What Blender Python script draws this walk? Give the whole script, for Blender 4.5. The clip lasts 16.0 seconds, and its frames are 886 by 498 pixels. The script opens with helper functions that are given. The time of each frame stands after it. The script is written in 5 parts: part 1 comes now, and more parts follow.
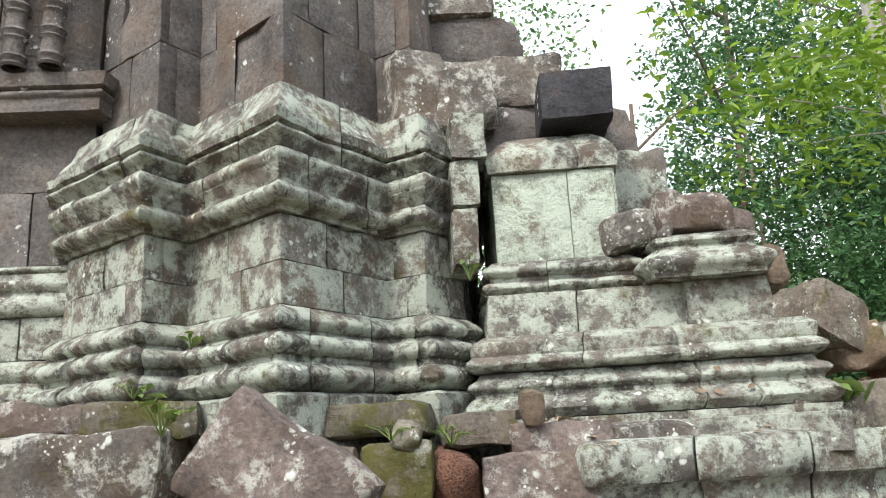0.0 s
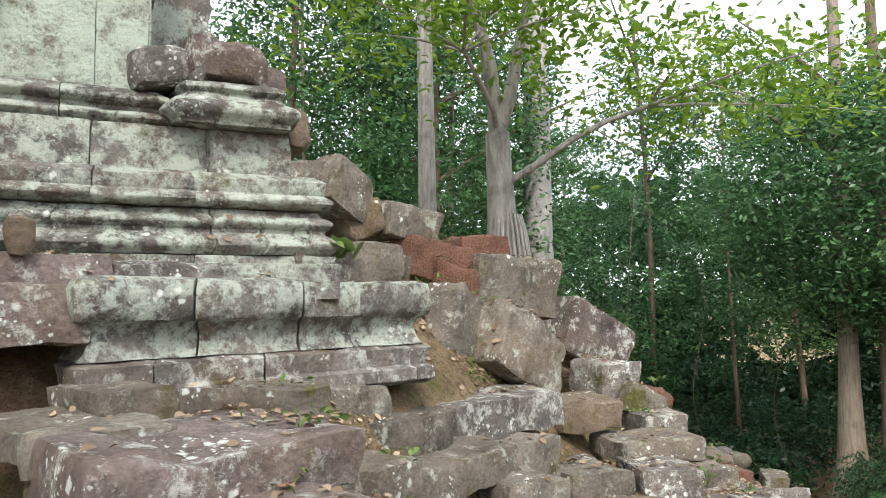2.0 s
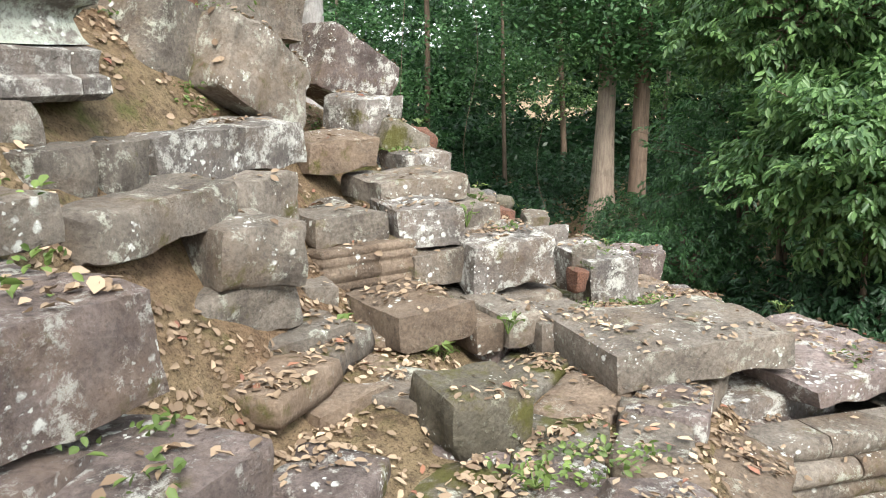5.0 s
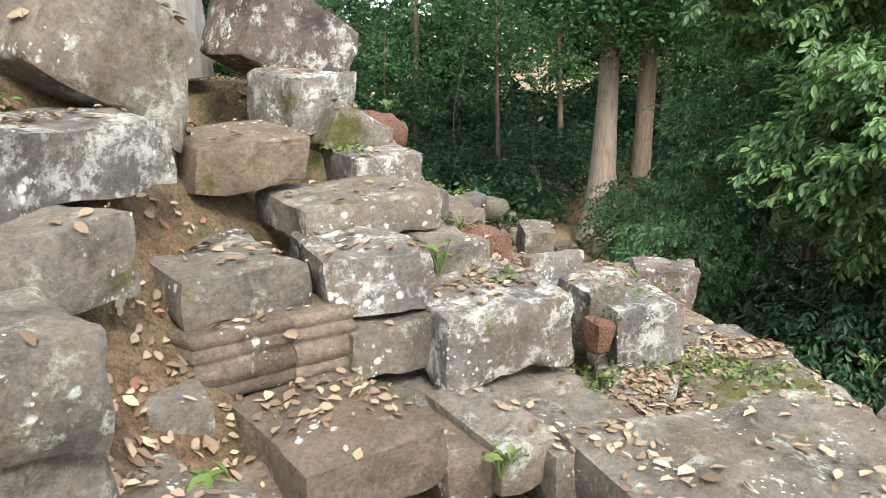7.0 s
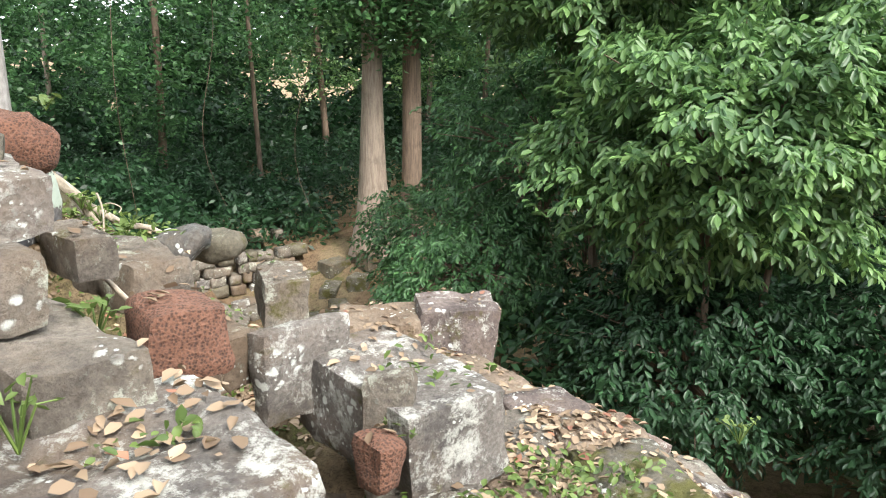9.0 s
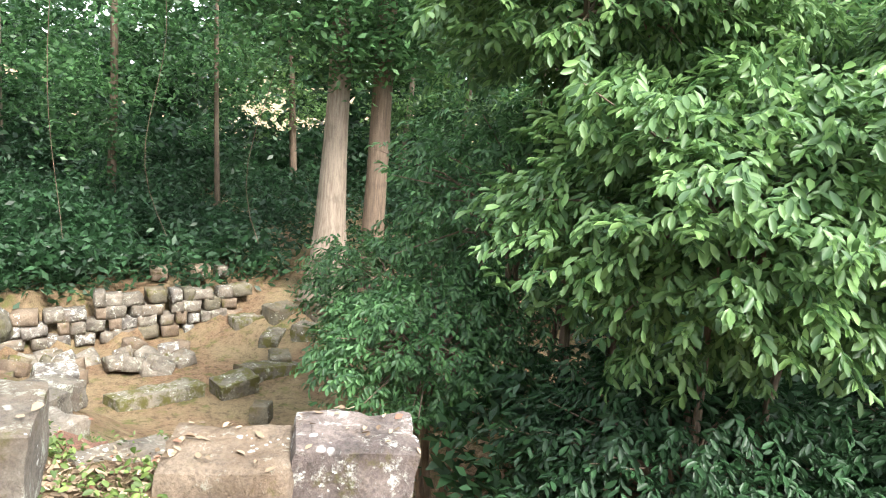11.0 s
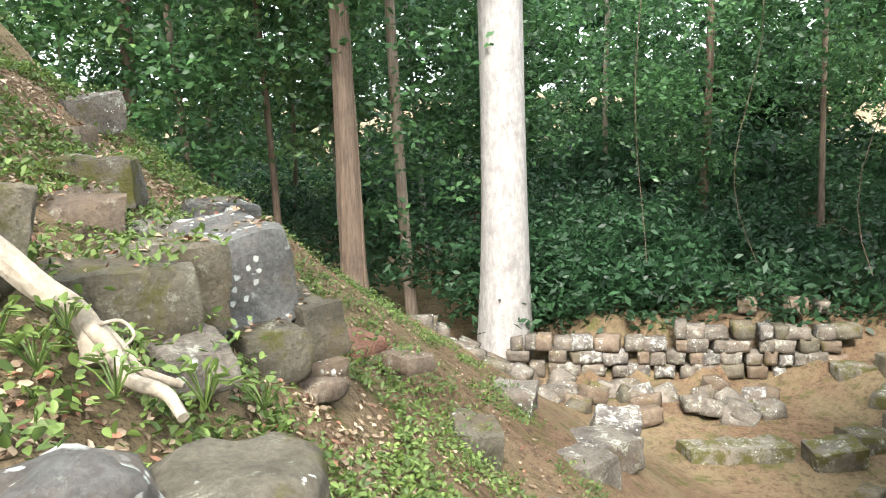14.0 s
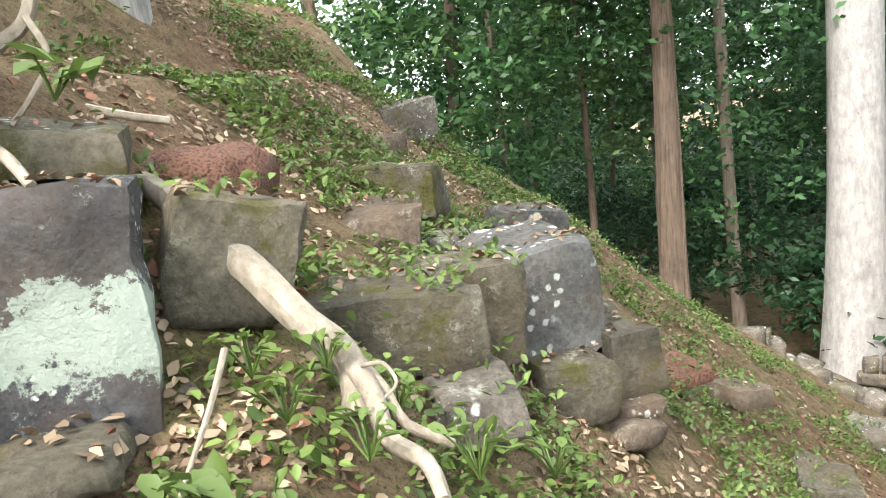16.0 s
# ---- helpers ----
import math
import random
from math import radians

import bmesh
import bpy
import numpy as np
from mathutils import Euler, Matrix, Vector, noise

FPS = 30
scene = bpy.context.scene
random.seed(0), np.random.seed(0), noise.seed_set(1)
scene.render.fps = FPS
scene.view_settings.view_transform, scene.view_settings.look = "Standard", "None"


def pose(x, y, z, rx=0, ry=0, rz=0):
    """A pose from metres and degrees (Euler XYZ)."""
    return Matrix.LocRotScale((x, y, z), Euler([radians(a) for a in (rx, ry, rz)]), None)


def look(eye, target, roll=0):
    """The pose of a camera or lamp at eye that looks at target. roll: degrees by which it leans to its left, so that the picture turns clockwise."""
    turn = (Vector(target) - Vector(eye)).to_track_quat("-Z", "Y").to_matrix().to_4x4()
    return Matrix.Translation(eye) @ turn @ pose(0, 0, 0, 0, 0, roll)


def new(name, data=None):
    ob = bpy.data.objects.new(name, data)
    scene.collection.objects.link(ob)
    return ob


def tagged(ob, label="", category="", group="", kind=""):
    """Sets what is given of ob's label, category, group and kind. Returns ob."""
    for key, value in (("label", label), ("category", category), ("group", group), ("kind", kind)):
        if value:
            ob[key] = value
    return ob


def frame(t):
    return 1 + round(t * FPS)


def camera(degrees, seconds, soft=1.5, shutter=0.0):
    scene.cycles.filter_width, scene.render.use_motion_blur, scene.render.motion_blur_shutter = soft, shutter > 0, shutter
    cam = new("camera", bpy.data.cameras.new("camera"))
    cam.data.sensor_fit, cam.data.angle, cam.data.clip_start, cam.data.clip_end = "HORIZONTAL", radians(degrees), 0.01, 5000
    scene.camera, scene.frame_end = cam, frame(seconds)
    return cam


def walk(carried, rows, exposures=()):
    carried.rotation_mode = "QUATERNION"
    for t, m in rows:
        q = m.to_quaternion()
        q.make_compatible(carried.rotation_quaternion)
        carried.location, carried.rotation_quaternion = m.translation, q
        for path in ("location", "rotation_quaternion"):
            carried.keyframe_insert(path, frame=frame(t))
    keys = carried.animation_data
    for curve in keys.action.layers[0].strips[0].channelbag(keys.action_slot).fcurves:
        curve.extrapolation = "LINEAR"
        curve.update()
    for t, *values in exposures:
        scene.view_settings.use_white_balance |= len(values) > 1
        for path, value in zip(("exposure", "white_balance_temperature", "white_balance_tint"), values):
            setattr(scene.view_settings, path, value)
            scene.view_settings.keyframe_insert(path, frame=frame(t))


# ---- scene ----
cam = camera(59.0, 16.0, 1.0)
METRES, EYE, TILT, LEAN, TURN = 10.8, 1.8, 14.0, 3.0, 0.0
ROWS = [
    (0.0, 0.0, 0.0, 0.0, -0.0, 0.0, 0.0),
    (0.5, 0.0015, -0.0001, -0.0009, -6.45, -0.44, -1.07),
    (1.0, 0.0043, 0.0003, -0.003, -18.28, 0.56, -4.06),
    (1.5, 0.0058, 0.0013, -0.0042, -24.25, -0.76, -7.4),
    (2.0, 0.0101, -0.0017, -0.0143, -32.32, -6.23, -9.59),
    (2.5, 0.0104, -0.0062, -0.0255, -39.33, -13.35, -10.63),
    (3.0, 0.0109, -0.0112, -0.0289, -41.63, -16.5, -12.66),
    (3.5, 0.0178, -0.0177, -0.0365, -44.4, -25.14, -13.09),
    (4.0, 0.0353, -0.0118, -0.0384, -45.16, -25.34, -13.34),
    (4.5, 0.0629, 0.0181, -0.0466, -47.92, -20.22, -12.68),
    (7.0, 0.2481, 0.1587, -0.0773, -48.65, -22.34, -12.81),
    (7.5, 0.2843, 0.1853, -0.0852, -58.6, -19.01, -14.17),
    (8.0, 0.3264, 0.2044, -0.0952, -61.25, -18.03, -13.52),
    (8.5, 0.3639, 0.2218, -0.1028, -65.34, -17.35, -14.79),
    (9.0, 0.4063, 0.2352, -0.1134, -65.76, -17.57, -14.56),
    (11.5, 0.6276, 0.2912, -0.1374, -65.32, -13.73, -20.55),
    (12.0, 0.6613, 0.3077, -0.146, -58.52, -16.36, -19.29),
    (12.5, 0.7005, 0.3221, -0.1497, -48.54, -19.33, -17.66),
    (13.0, 0.7272, 0.3509, -0.1615, -42.74, -18.8, -15.09),
    (13.5, 0.7491, 0.3723, -0.1716, -33.0, -20.6, -9.84),
    (14.0, 0.765, 0.3934, -0.1777, -25.07, -22.7, -6.76),
    (14.5, 0.7676, 0.4194, -0.1855, -16.65, -22.65, -3.7),
    (15.0, 0.7682, 0.4311, -0.1892, -11.37, -23.51, -2.07),
    (15.5, 0.7761, 0.4387, -0.1906, -4.57, -23.69, 1.25),
    (16.0, 0.7832, 0.4428, -0.1924, -3.73, -23.76, 1.83),
]
EXPOSURES = [(0.0, 1.0), (1.5, 0.8), (2.5, 1.0), (3.5, 1.45), (4.5, 1.4), (7.5, 1.45), (9.0, 1.65), (11.5, 2.3), (13.0, 2.2), (14.0, 2.0), (16.0, 1.85)]
walk(cam, [(t, pose(0, 0, EYE, TILT, LEAN, TURN) @ pose(METRES * x, METRES * y, METRES * z, 90 + pitch, roll, yaw)) for t, x, y, z, yaw, pitch, roll in ROWS],
     EXPOSURES)

# ---- world, sun ----
world = bpy.data.worlds.new("sky")
scene.world = world
world.use_nodes = True
wn = world.node_tree.nodes
sky = wn.new("ShaderNodeTexSky")
sky.sky_type, sky.sun_disc = "NISHITA", False
sky.sun_elevation, sky.sun_rotation = radians(47), radians(211)
sky.air_density, sky.dust_density, sky.ozone_density = 1.0, 4.0, 0.6
wn["Background"].inputs["Strength"].default_value = 0.15
cloud = wn.new("ShaderNodeMix")
cloud.data_type = "RGBA"
cloud.inputs[0].default_value = 0.75
cloud.inputs[7].default_value = (8.8, 9.3, 10.0, 1)
world.node_tree.links.new(sky.outputs[0], cloud.inputs[6])
world.node_tree.links.new(cloud.outputs[2], wn["Background"].inputs["Color"])
sun = new("sun", bpy.data.lights.new("sun", "SUN"))
sun.data.energy, sun.data.angle, sun.data.color = 2.0, radians(12), (1.0, 0.965, 0.91)
sun.matrix_world = look((-9, -15, 19), (0, 0, 0))


# ---- materials ----
def mat_base(name, rough=0.9):
    m = bpy.data.materials.new(name)
    m.use_nodes = True
    nt = m.node_tree
    return m, nt, nt.nodes["Principled BSDF"]


def nz(nt, scale, detail=6.0, rough=0.6, coord=None, kind="ShaderNodeTexNoise"):
    n = nt.nodes.new(kind)
    n.inputs["Scale"].default_value = scale
    if kind == "ShaderNodeTexNoise":
        n.inputs["Detail"].default_value = detail
        n.inputs["Roughness"].default_value = rough
    if coord:
        nt.links.new(coord, n.inputs["Vector"])
    return n


def ramp(nt, src, stops):
    r = nt.nodes.new("ShaderNodeValToRGB")
    e = r.color_ramp.elements
    while len(e) < len(stops):
        e.new(0.5)
    for el, (p, c) in zip(e, stops):
        el.position = p
        el.color = (*c, 1) if len(c) == 3 else c
    nt.links.new(src, r.inputs[0])
    return r


def mix(nt, fac, a, b):
    x = nt.nodes.new("ShaderNodeMix")
    x.data_type = "RGBA"
    for sock, v in ((x.inputs[0], fac), (x.inputs[6], a), (x.inputs[7], b)):
        if isinstance(v, (int, float)):
            sock.default_value = v
        elif isinstance(v, tuple):
            sock.default_value = (*v, 1)
        else:
            nt.links.new(v, sock)
    return x.outputs[2]


def bump(nt, bsdf, heights):
    prev = None
    for src, strength, dist in heights:
        b = nt.nodes.new("ShaderNodeBump")
        b.inputs["Strength"].default_value, b.inputs["Distance"].default_value = strength, dist
        nt.links.new(src, b.inputs["Height"])
        if prev:
            nt.links.new(prev, b.inputs["Normal"])
        prev = b.outputs[0]
    nt.links.new(prev, bsdf.inputs["Normal"])


def grey(v):
    return (v, v, v)


def stone_mat(name, dark, light, lichen, cover, spots=0.0, moss=0.0, spot_col=(0.72, 0.74, 0.68), stain=0.5, spot_scale=1.0, patch=False):
    """Weathered sandstone: two tones of stone, broad pale lichen crust, round white lichen spots, moss, dark stains."""
    m, nt, b = mat_base(name)
    tc = nt.nodes.new("ShaderNodeTexCoord").outputs["Object"]
    geo = nt.nodes.new("ShaderNodeNewGeometry")
    info = nt.nodes.new("ShaderNodeObjectInfo")
    add = nt.nodes.new("ShaderNodeVectorMath")
    add.operation = "ADD"
    comb = nt.nodes.new("ShaderNodeCombineXYZ")
    mul = nt.nodes.new("ShaderNodeMath")
    mul.operation = "MULTIPLY"
    mul.inputs[1].default_value = 37.0
    nt.links.new(info.outputs["Random"], mul.inputs[0])
    for k in range(3):
        nt.links.new(mul.outputs[0], comb.inputs[k])
    nt.links.new(geo.outputs["Position"], add.inputs[0])
    nt.links.new(comb.outputs[0], add.inputs[1])
    co = add.outputs[0]
    big = nz(nt, 3.2, 8, 0.65, co)
    fine = nz(nt, 38, 8, 0.7, co)
    mid = nz(nt, 11, 8, 0.68, co)
    col = mix(nt, ramp(nt, big.outputs[0], [(0.32, grey(0)), (0.66, grey(1))]).outputs[0], dark, light)
    tone = ramp(nt, info.outputs["Random"], [(0.0, grey(0.72)), (1.0, grey(1.12))])
    tm = nt.nodes.new("ShaderNodeMix")
    tm.data_type, tm.blend_type = "RGBA", "MULTIPLY"
    tm.inputs[0].default_value = 1.0
    nt.links.new(col, tm.inputs[6])
    nt.links.new(tone.outputs[0], tm.inputs[7])
    col = tm.outputs[2]
    grain = ramp(nt, fine.outputs[0], [(0.35, grey(0.55)), (0.62, grey(1.2))])
    gm = nt.nodes.new("ShaderNodeMix")
    gm.data_type, gm.blend_type = "RGBA", "MULTIPLY"
    gm.inputs[0].default_value = 0.75
    nt.links.new(col, gm.inputs[6])
    nt.links.new(grain.outputs[0], gm.inputs[7])
    col = gm.outputs[2]
    # dark water stains
    st = nz(nt, 3.0, 12, 0.8, co)
    col = mix(nt, ramp(nt, st.outputs[0], [(0.52, grey(0)), (0.68, grey(stain))]).outputs[0], col, (0.035, 0.033, 0.032))
    # earth washed over the stone
    ea = nz(nt, 1.7, 6, 0.7, co)
    col = mix(nt, ramp(nt, ea.outputs[0], [(0.48, grey(0)), (0.66, grey(0.45))]).outputs[0], col, (0.19, 0.125, 0.075))
    # pale lichen crust
    lc = nz(nt, 5.5, 14, 0.82, co)
    lm = ramp(nt, lc.outputs[0], [(0.63 - cover * 0.3, grey(0)), (0.68 - cover * 0.24, grey(0.85))])
    lcol = mix(nt, mid.outputs[0], lichen, tuple(min(0.9, c * 1.5 + 0.05) for c in lichen))
    col = mix(nt, lm.outputs[0], col, lcol)
    sp = nz(nt, 22, 9, 0.8, co)
    col = mix(nt, ramp(nt, sp.outputs[0], [(0.56, grey(0)), (0.68, grey(0.55))]).outputs[0], col, (0.055, 0.050, 0.045))
    if spots:
        wob = nz(nt, 16, 5, 0.7, co)
        sc = nt.nodes.new("ShaderNodeVectorMath")
        sc.operation = "MULTIPLY_ADD"
        sc.inputs[1].default_value = (0.05, 0.05, 0.05)
        nt.links.new(wob.outputs[1], sc.inputs[0])
        nt.links.new(co, sc.inputs[2])
        for s, lim in ((13.0 * spot_scale, 0.16 + 0.12 * spots), (30.0 * spot_scale, 0.12 + 0.12 * spots)):
            v = nz(nt, s, coord=sc.outputs[0], kind="ShaderNodeTexVoronoi")
            gate = nz(nt, 3.7, 3, 0.5, co)
            r = ramp(nt, v.outputs["Distance"], [(lim, grey(1)), (lim + 0.1, grey(0))])
            gr = ramp(nt, gate.outputs[0], [(0.62 - 0.2 * spots, grey(0)), (0.66 - 0.2 * spots, grey(0.9))])
            mm = nt.nodes.new("ShaderNodeMath")
            mm.operation = "MULTIPLY"
            nt.links.new(r.outputs[0], mm.inputs[0])
            nt.links.new(gr.outputs[0], mm.inputs[1])
            col = mix(nt, mm.outputs[0], col, spot_col)
    if patch:
        # one broad crust of pale green lichen with a ragged edge, low on the face
        pz = nt.nodes.new("ShaderNodeSeparateXYZ")
        nt.links.new(tc, pz.inputs[0])
        wv = nt.nodes.new("ShaderNodeMath")
        wv.operation = "MULTIPLY_ADD"
        wv.inputs[1].default_value = 0.7
        nt.links.new(nz(nt, 7.0, 12, 0.78, co).outputs[0], wv.inputs[0])
        nt.links.new(pz.outputs[2], wv.inputs[2])
        edge = ramp(nt, wv.outputs[0], [(0.53, grey(0)), (0.56, grey(0.92)), (0.735, grey(0.92)), (0.75, grey(0))])
        col = mix(nt, edge.outputs[0], col, mix(nt, mid.outputs[0], (0.36, 0.44, 0.36), (0.58, 0.64, 0.54)))
    if moss:
        mo = nz(nt, 3.4, 8, 0.7, co)
        col = mix(nt, ramp(nt, mo.outputs[0], [(0.62 - moss * 0.25, grey(0)), (0.72 - moss * 0.25, grey(0.9))]).outputs[0], col,
                  mix(nt, mid.outputs[0], (0.045, 0.048, 0.012), (0.14, 0.135, 0.03)))
    nt.links.new(col, b.inputs["Base Color"])
    b.inputs["Roughness"].default_value = 0.92
    b.inputs["Specular IOR Level"].default_value = 0.25
    bump(nt, b, [(big.outputs[0], 0.4, 0.05), (mid.outputs[0], 0.9, 0.035), (fine.outputs[0], 0.8, 0.012), (sp.outputs[0], 0.5, 0.015)])
    return m


M = {
    "grey": stone_mat("sandstone_grey", (0.115, 0.098, 0.080), (0.28, 0.245, 0.20), (0.35, 0.36, 0.29), 0.30, 0.2, 0.14),
    "white": stone_mat("sandstone_white_lichen", (0.11, 0.10, 0.09), (0.27, 0.24, 0.21), (0.44, 0.44, 0.39), 0.42, 0.4, 0.08),
    "purple": stone_mat("sandstone_purple", (0.115, 0.090, 0.080), (0.29, 0.235, 0.21), (0.44, 0.44, 0.39), 0.34, 0.4, 0.1, stain=0.75),
    "brown": stone_mat("sandstone_brown", (0.15, 0.11, 0.078), (0.29, 0.225, 0.165), (0.32, 0.31, 0.24), 0.2, 0.1, 0.15, stain=0.35),
    "moss": stone_mat("sandstone_mossy", (0.12, 0.105, 0.08), (0.25, 0.225, 0.18), (0.36, 0.37, 0.30), 0.28, 0.2, 0.6),
    "dark": stone_mat("sandstone_dark", (0.10, 0.090, 0.062), (0.22, 0.195, 0.145), (0.26, 0.26, 0.19), 0.2, 0.12, 0.3, stain=0.35),
    "spots": stone_mat("sandstone_spotted", (0.10, 0.10, 0.095), (0.20, 0.195, 0.18), (0.25, 0.26, 0.23), 0.15, 0.75, 0.1, stain=0.3, spot_scale=0.55),
    "patch": stone_mat("sandstone_pale_patch", (0.07, 0.07, 0.075), (0.15, 0.15, 0.15), (0.44, 0.52, 0.44), 0.1, 0.2, 0.12, patch=True),
    "slate": stone_mat("dark_slate_stone", (0.05, 0.05, 0.056), (0.105, 0.105, 0.115), (0.34, 0.35, 0.33), 0.05, 0.1, 0.0, stain=0.3),
    "temple": stone_mat("temple_sandstone", (0.095, 0.088, 0.078), (0.26, 0.24, 0.21), (0.38, 0.42, 0.35), 0.56, 0.15, 0.06, stain=0.85),
    "temple_wall": stone_mat("temple_wall_sandstone", (0.12, 0.11, 0.105), (0.23, 0.21, 0.195), (0.33, 0.36, 0.32), 0.15, 0.1, 0.0, stain=0.75),
    "temple_pale": stone_mat("temple_pale_sandstone", (0.20, 0.21, 0.17), (0.33, 0.34, 0.28), (0.40, 0.46, 0.38), 0.7, 0.1, 0.05, stain=0.6),
}


def laterite_mat():
    m, nt, b = mat_base("laterite")
    co = nt.nodes.new("ShaderNodeNewGeometry").outputs["Position"]
    v = nz(nt, 75, coord=co, kind="ShaderNodeTexVoronoi")
    n = nz(nt, 9, 8, 0.7, co)
    c = mix(nt, n.outputs[0], (0.085, 0.038, 0.024), (0.27, 0.13, 0.08))
    c = mix(nt, ramp(nt, v.outputs["Distance"], [(0.25, grey(0.8)), (0.55, grey(0))]).outputs[0], c, (0.05, 0.025, 0.016))
    nt.links.new(c, b.inputs["Base Color"])
    b.inputs["Roughness"].default_value = 0.95
    bump(nt, b, [(v.outputs["Distance"], 0.7, 0.012), (n.outputs[0], 0.9, 0.06)])
    return m


M["laterite"] = laterite_mat()


def soil_mat():
    m, nt, b = mat_base("soil")
    co = nt.nodes.new("ShaderNodeNewGeometry").outputs["Position"]
    n = nz(nt, 0.6, 8, 0.65, co)
    f = nz(nt, 16, 10, 0.75, co)
    g = nz(nt, 2.2, 8, 0.7, co)
    c = mix(nt, ramp(nt, f.outputs[0], [(0.3, grey(0)), (0.7, grey(1))]).outputs[0], (0.125, 0.077, 0.045), (0.36, 0.24, 0.15))
    c = mix(nt, ramp(nt, n.outputs[0], [(0.4, grey(0)), (0.6, grey(0.7))]).outputs[0], c, (0.30, 0.24, 0.14))
    c = mix(nt, ramp(nt, g.outputs[0], [(0.52, grey(0)), (0.66, grey(0.75))]).outputs[0], c, (0.10, 0.13, 0.03))
    h = nz(nt, 70, 6, 0.8, co)
    c = mix(nt, ramp(nt, h.outputs[0], [(0.5, grey(0)), (0.62, grey(0.8))]).outputs[0], c, (0.05, 0.032, 0.022))
    c = mix(nt, ramp(nt, nz(nt, 7, 8, 0.75, co).outputs[0], [(0.5, grey(0)), (0.62, grey(0.6))]).outputs[0], c, (0.07, 0.05, 0.036))
    nt.links.new(c, b.inputs["Base Color"])
    b.inputs["Roughness"].default_value = 1.0
    b.inputs["Specular IOR Level"].default_value = 0.1
    bump(nt, b, [(f.outputs[0], 1.0, 0.05), (h.outputs[0], 0.8, 0.02)])
    return m


M["soil"] = soil_mat()


def leaf_mat(name, a, c, gloss=0.45, trans=0.35):
    m, nt, b = mat_base(name)
    geo = nt.nodes.new("ShaderNodeNewGeometry")
    n = nz(nt, 0.9, 4, 0.6, geo.outputs["Position"])
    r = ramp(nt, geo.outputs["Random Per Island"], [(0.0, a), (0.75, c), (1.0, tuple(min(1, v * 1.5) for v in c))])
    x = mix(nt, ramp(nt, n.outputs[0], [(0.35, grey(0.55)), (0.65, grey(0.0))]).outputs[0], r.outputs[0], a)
    nt.links.new(x, b.inputs["Base Color"])
    b.inputs["Roughness"].default_value = gloss
    out = nt.nodes["Material Output"]
    t = nt.nodes.new("ShaderNodeBsdfTranslucent")
    nt.links.new(x, t.inputs[0])
    ms = nt.nodes.new("ShaderNodeMixShader")
    ms.inputs[0].default_value = trans
    nt.links.new(b.outputs[0], ms.inputs[1])
    nt.links.new(t.outputs[0], ms.inputs[2])
    nt.links.new(ms.outputs[0], out.inputs[0])
    return m


# darker leaf colour that carries the shade of the forest floor
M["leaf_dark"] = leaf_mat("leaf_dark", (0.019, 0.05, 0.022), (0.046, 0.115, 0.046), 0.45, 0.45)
M["leaf_mid"] = leaf_mat("leaf_mid", (0.036, 0.095, 0.036), (0.105, 0.225, 0.08), 0.42, 0.45)
M["leaf_bush"] = leaf_mat("leaf_bush", (0.05, 0.115, 0.04), (0.185, 0.31, 0.105), 0.42, 0.45)
M["leaf_yellow"] = leaf_mat("leaf_yellow_green", (0.08, 0.17, 0.015), (0.24, 0.36, 0.04), 0.45, 0.55)
M["leaf_herb"] = leaf_mat("leaf_herb", (0.055, 0.095, 0.02), (0.16, 0.23, 0.055), 0.55)
M["litter"] = leaf_mat("leaf_litter", (0.13, 0.085, 0.05), (0.37, 0.28, 0.185), 0.8, 0.12)
M["litter_red"] = leaf_mat("leaf_litter_red", (0.16, 0.065, 0.04), (0.30, 0.145, 0.085), 0.75, 0.12)


def bark_mat(name, a, c, sx=6.0, sz=1.2, spots=0.0):
    m, nt, b = mat_base(name)
    geo = nt.nodes.new("ShaderNodeNewGeometry")
    mp = nt.nodes.new("ShaderNodeMapping")
    mp.inputs["Scale"].default_value = (sx, sx, sz)
    nt.links.new(geo.outputs["Position"], mp.inputs[0])
    n = nz(nt, 2.5, 9, 0.7, mp.outputs[0])
    f = nz(nt, 12, 8, 0.7, geo.outputs["Position"])
    d = nz(nt, 2.2, 6, 0.6, geo.outputs["Position"])
    x = mix(nt, ramp(nt, n.outputs[0], [(0.35, grey(0)), (0.65, grey(1))]).outputs[0], a, c)
    x = mix(nt, ramp(nt, d.outputs[0], [(0.55, grey(0)), (0.7, grey(0.5))]).outputs[0], x, tuple(v * 0.55 for v in a))
    if spots:
        x = mix(nt, ramp(nt, f.outputs[0], [(0.62, grey(0)), (0.68, grey(spots))]).outputs[0], x, tuple(v * 0.45 for v in a))
    nt.links.new(x, b.inputs["Base Color"])
    b.inputs["Roughness"].default_value = 0.85
    bump(nt, b, [(n.outputs[0], 0.6, 0.03), (f.outputs[0], 0.4, 0.01)])
    return m


M["bark_white"] = bark_mat("bark_white", (0.26, 0.245, 0.23), (0.43, 0.41, 0.385), 4, 1.5, 0.8)
M["bark_grey"] = bark_mat("bark_grey", (0.17, 0.16, 0.14), (0.36, 0.34, 0.31), 7, 1.5, 0.4)
M["bark_brown"] = bark_mat("bark_brown", (0.085, 0.06, 0.043), (0.21, 0.15, 0.105), 9, 0.8)
M["bark_pale"] = bark_mat("bark_pale_brown", (0.17, 0.13, 0.10), (0.33, 0.27, 0.21), 7, 0.8)
M["root"] = bark_mat("root_bark", (0.23, 0.19, 0.14), (0.42, 0.36, 0.28), 9, 6)


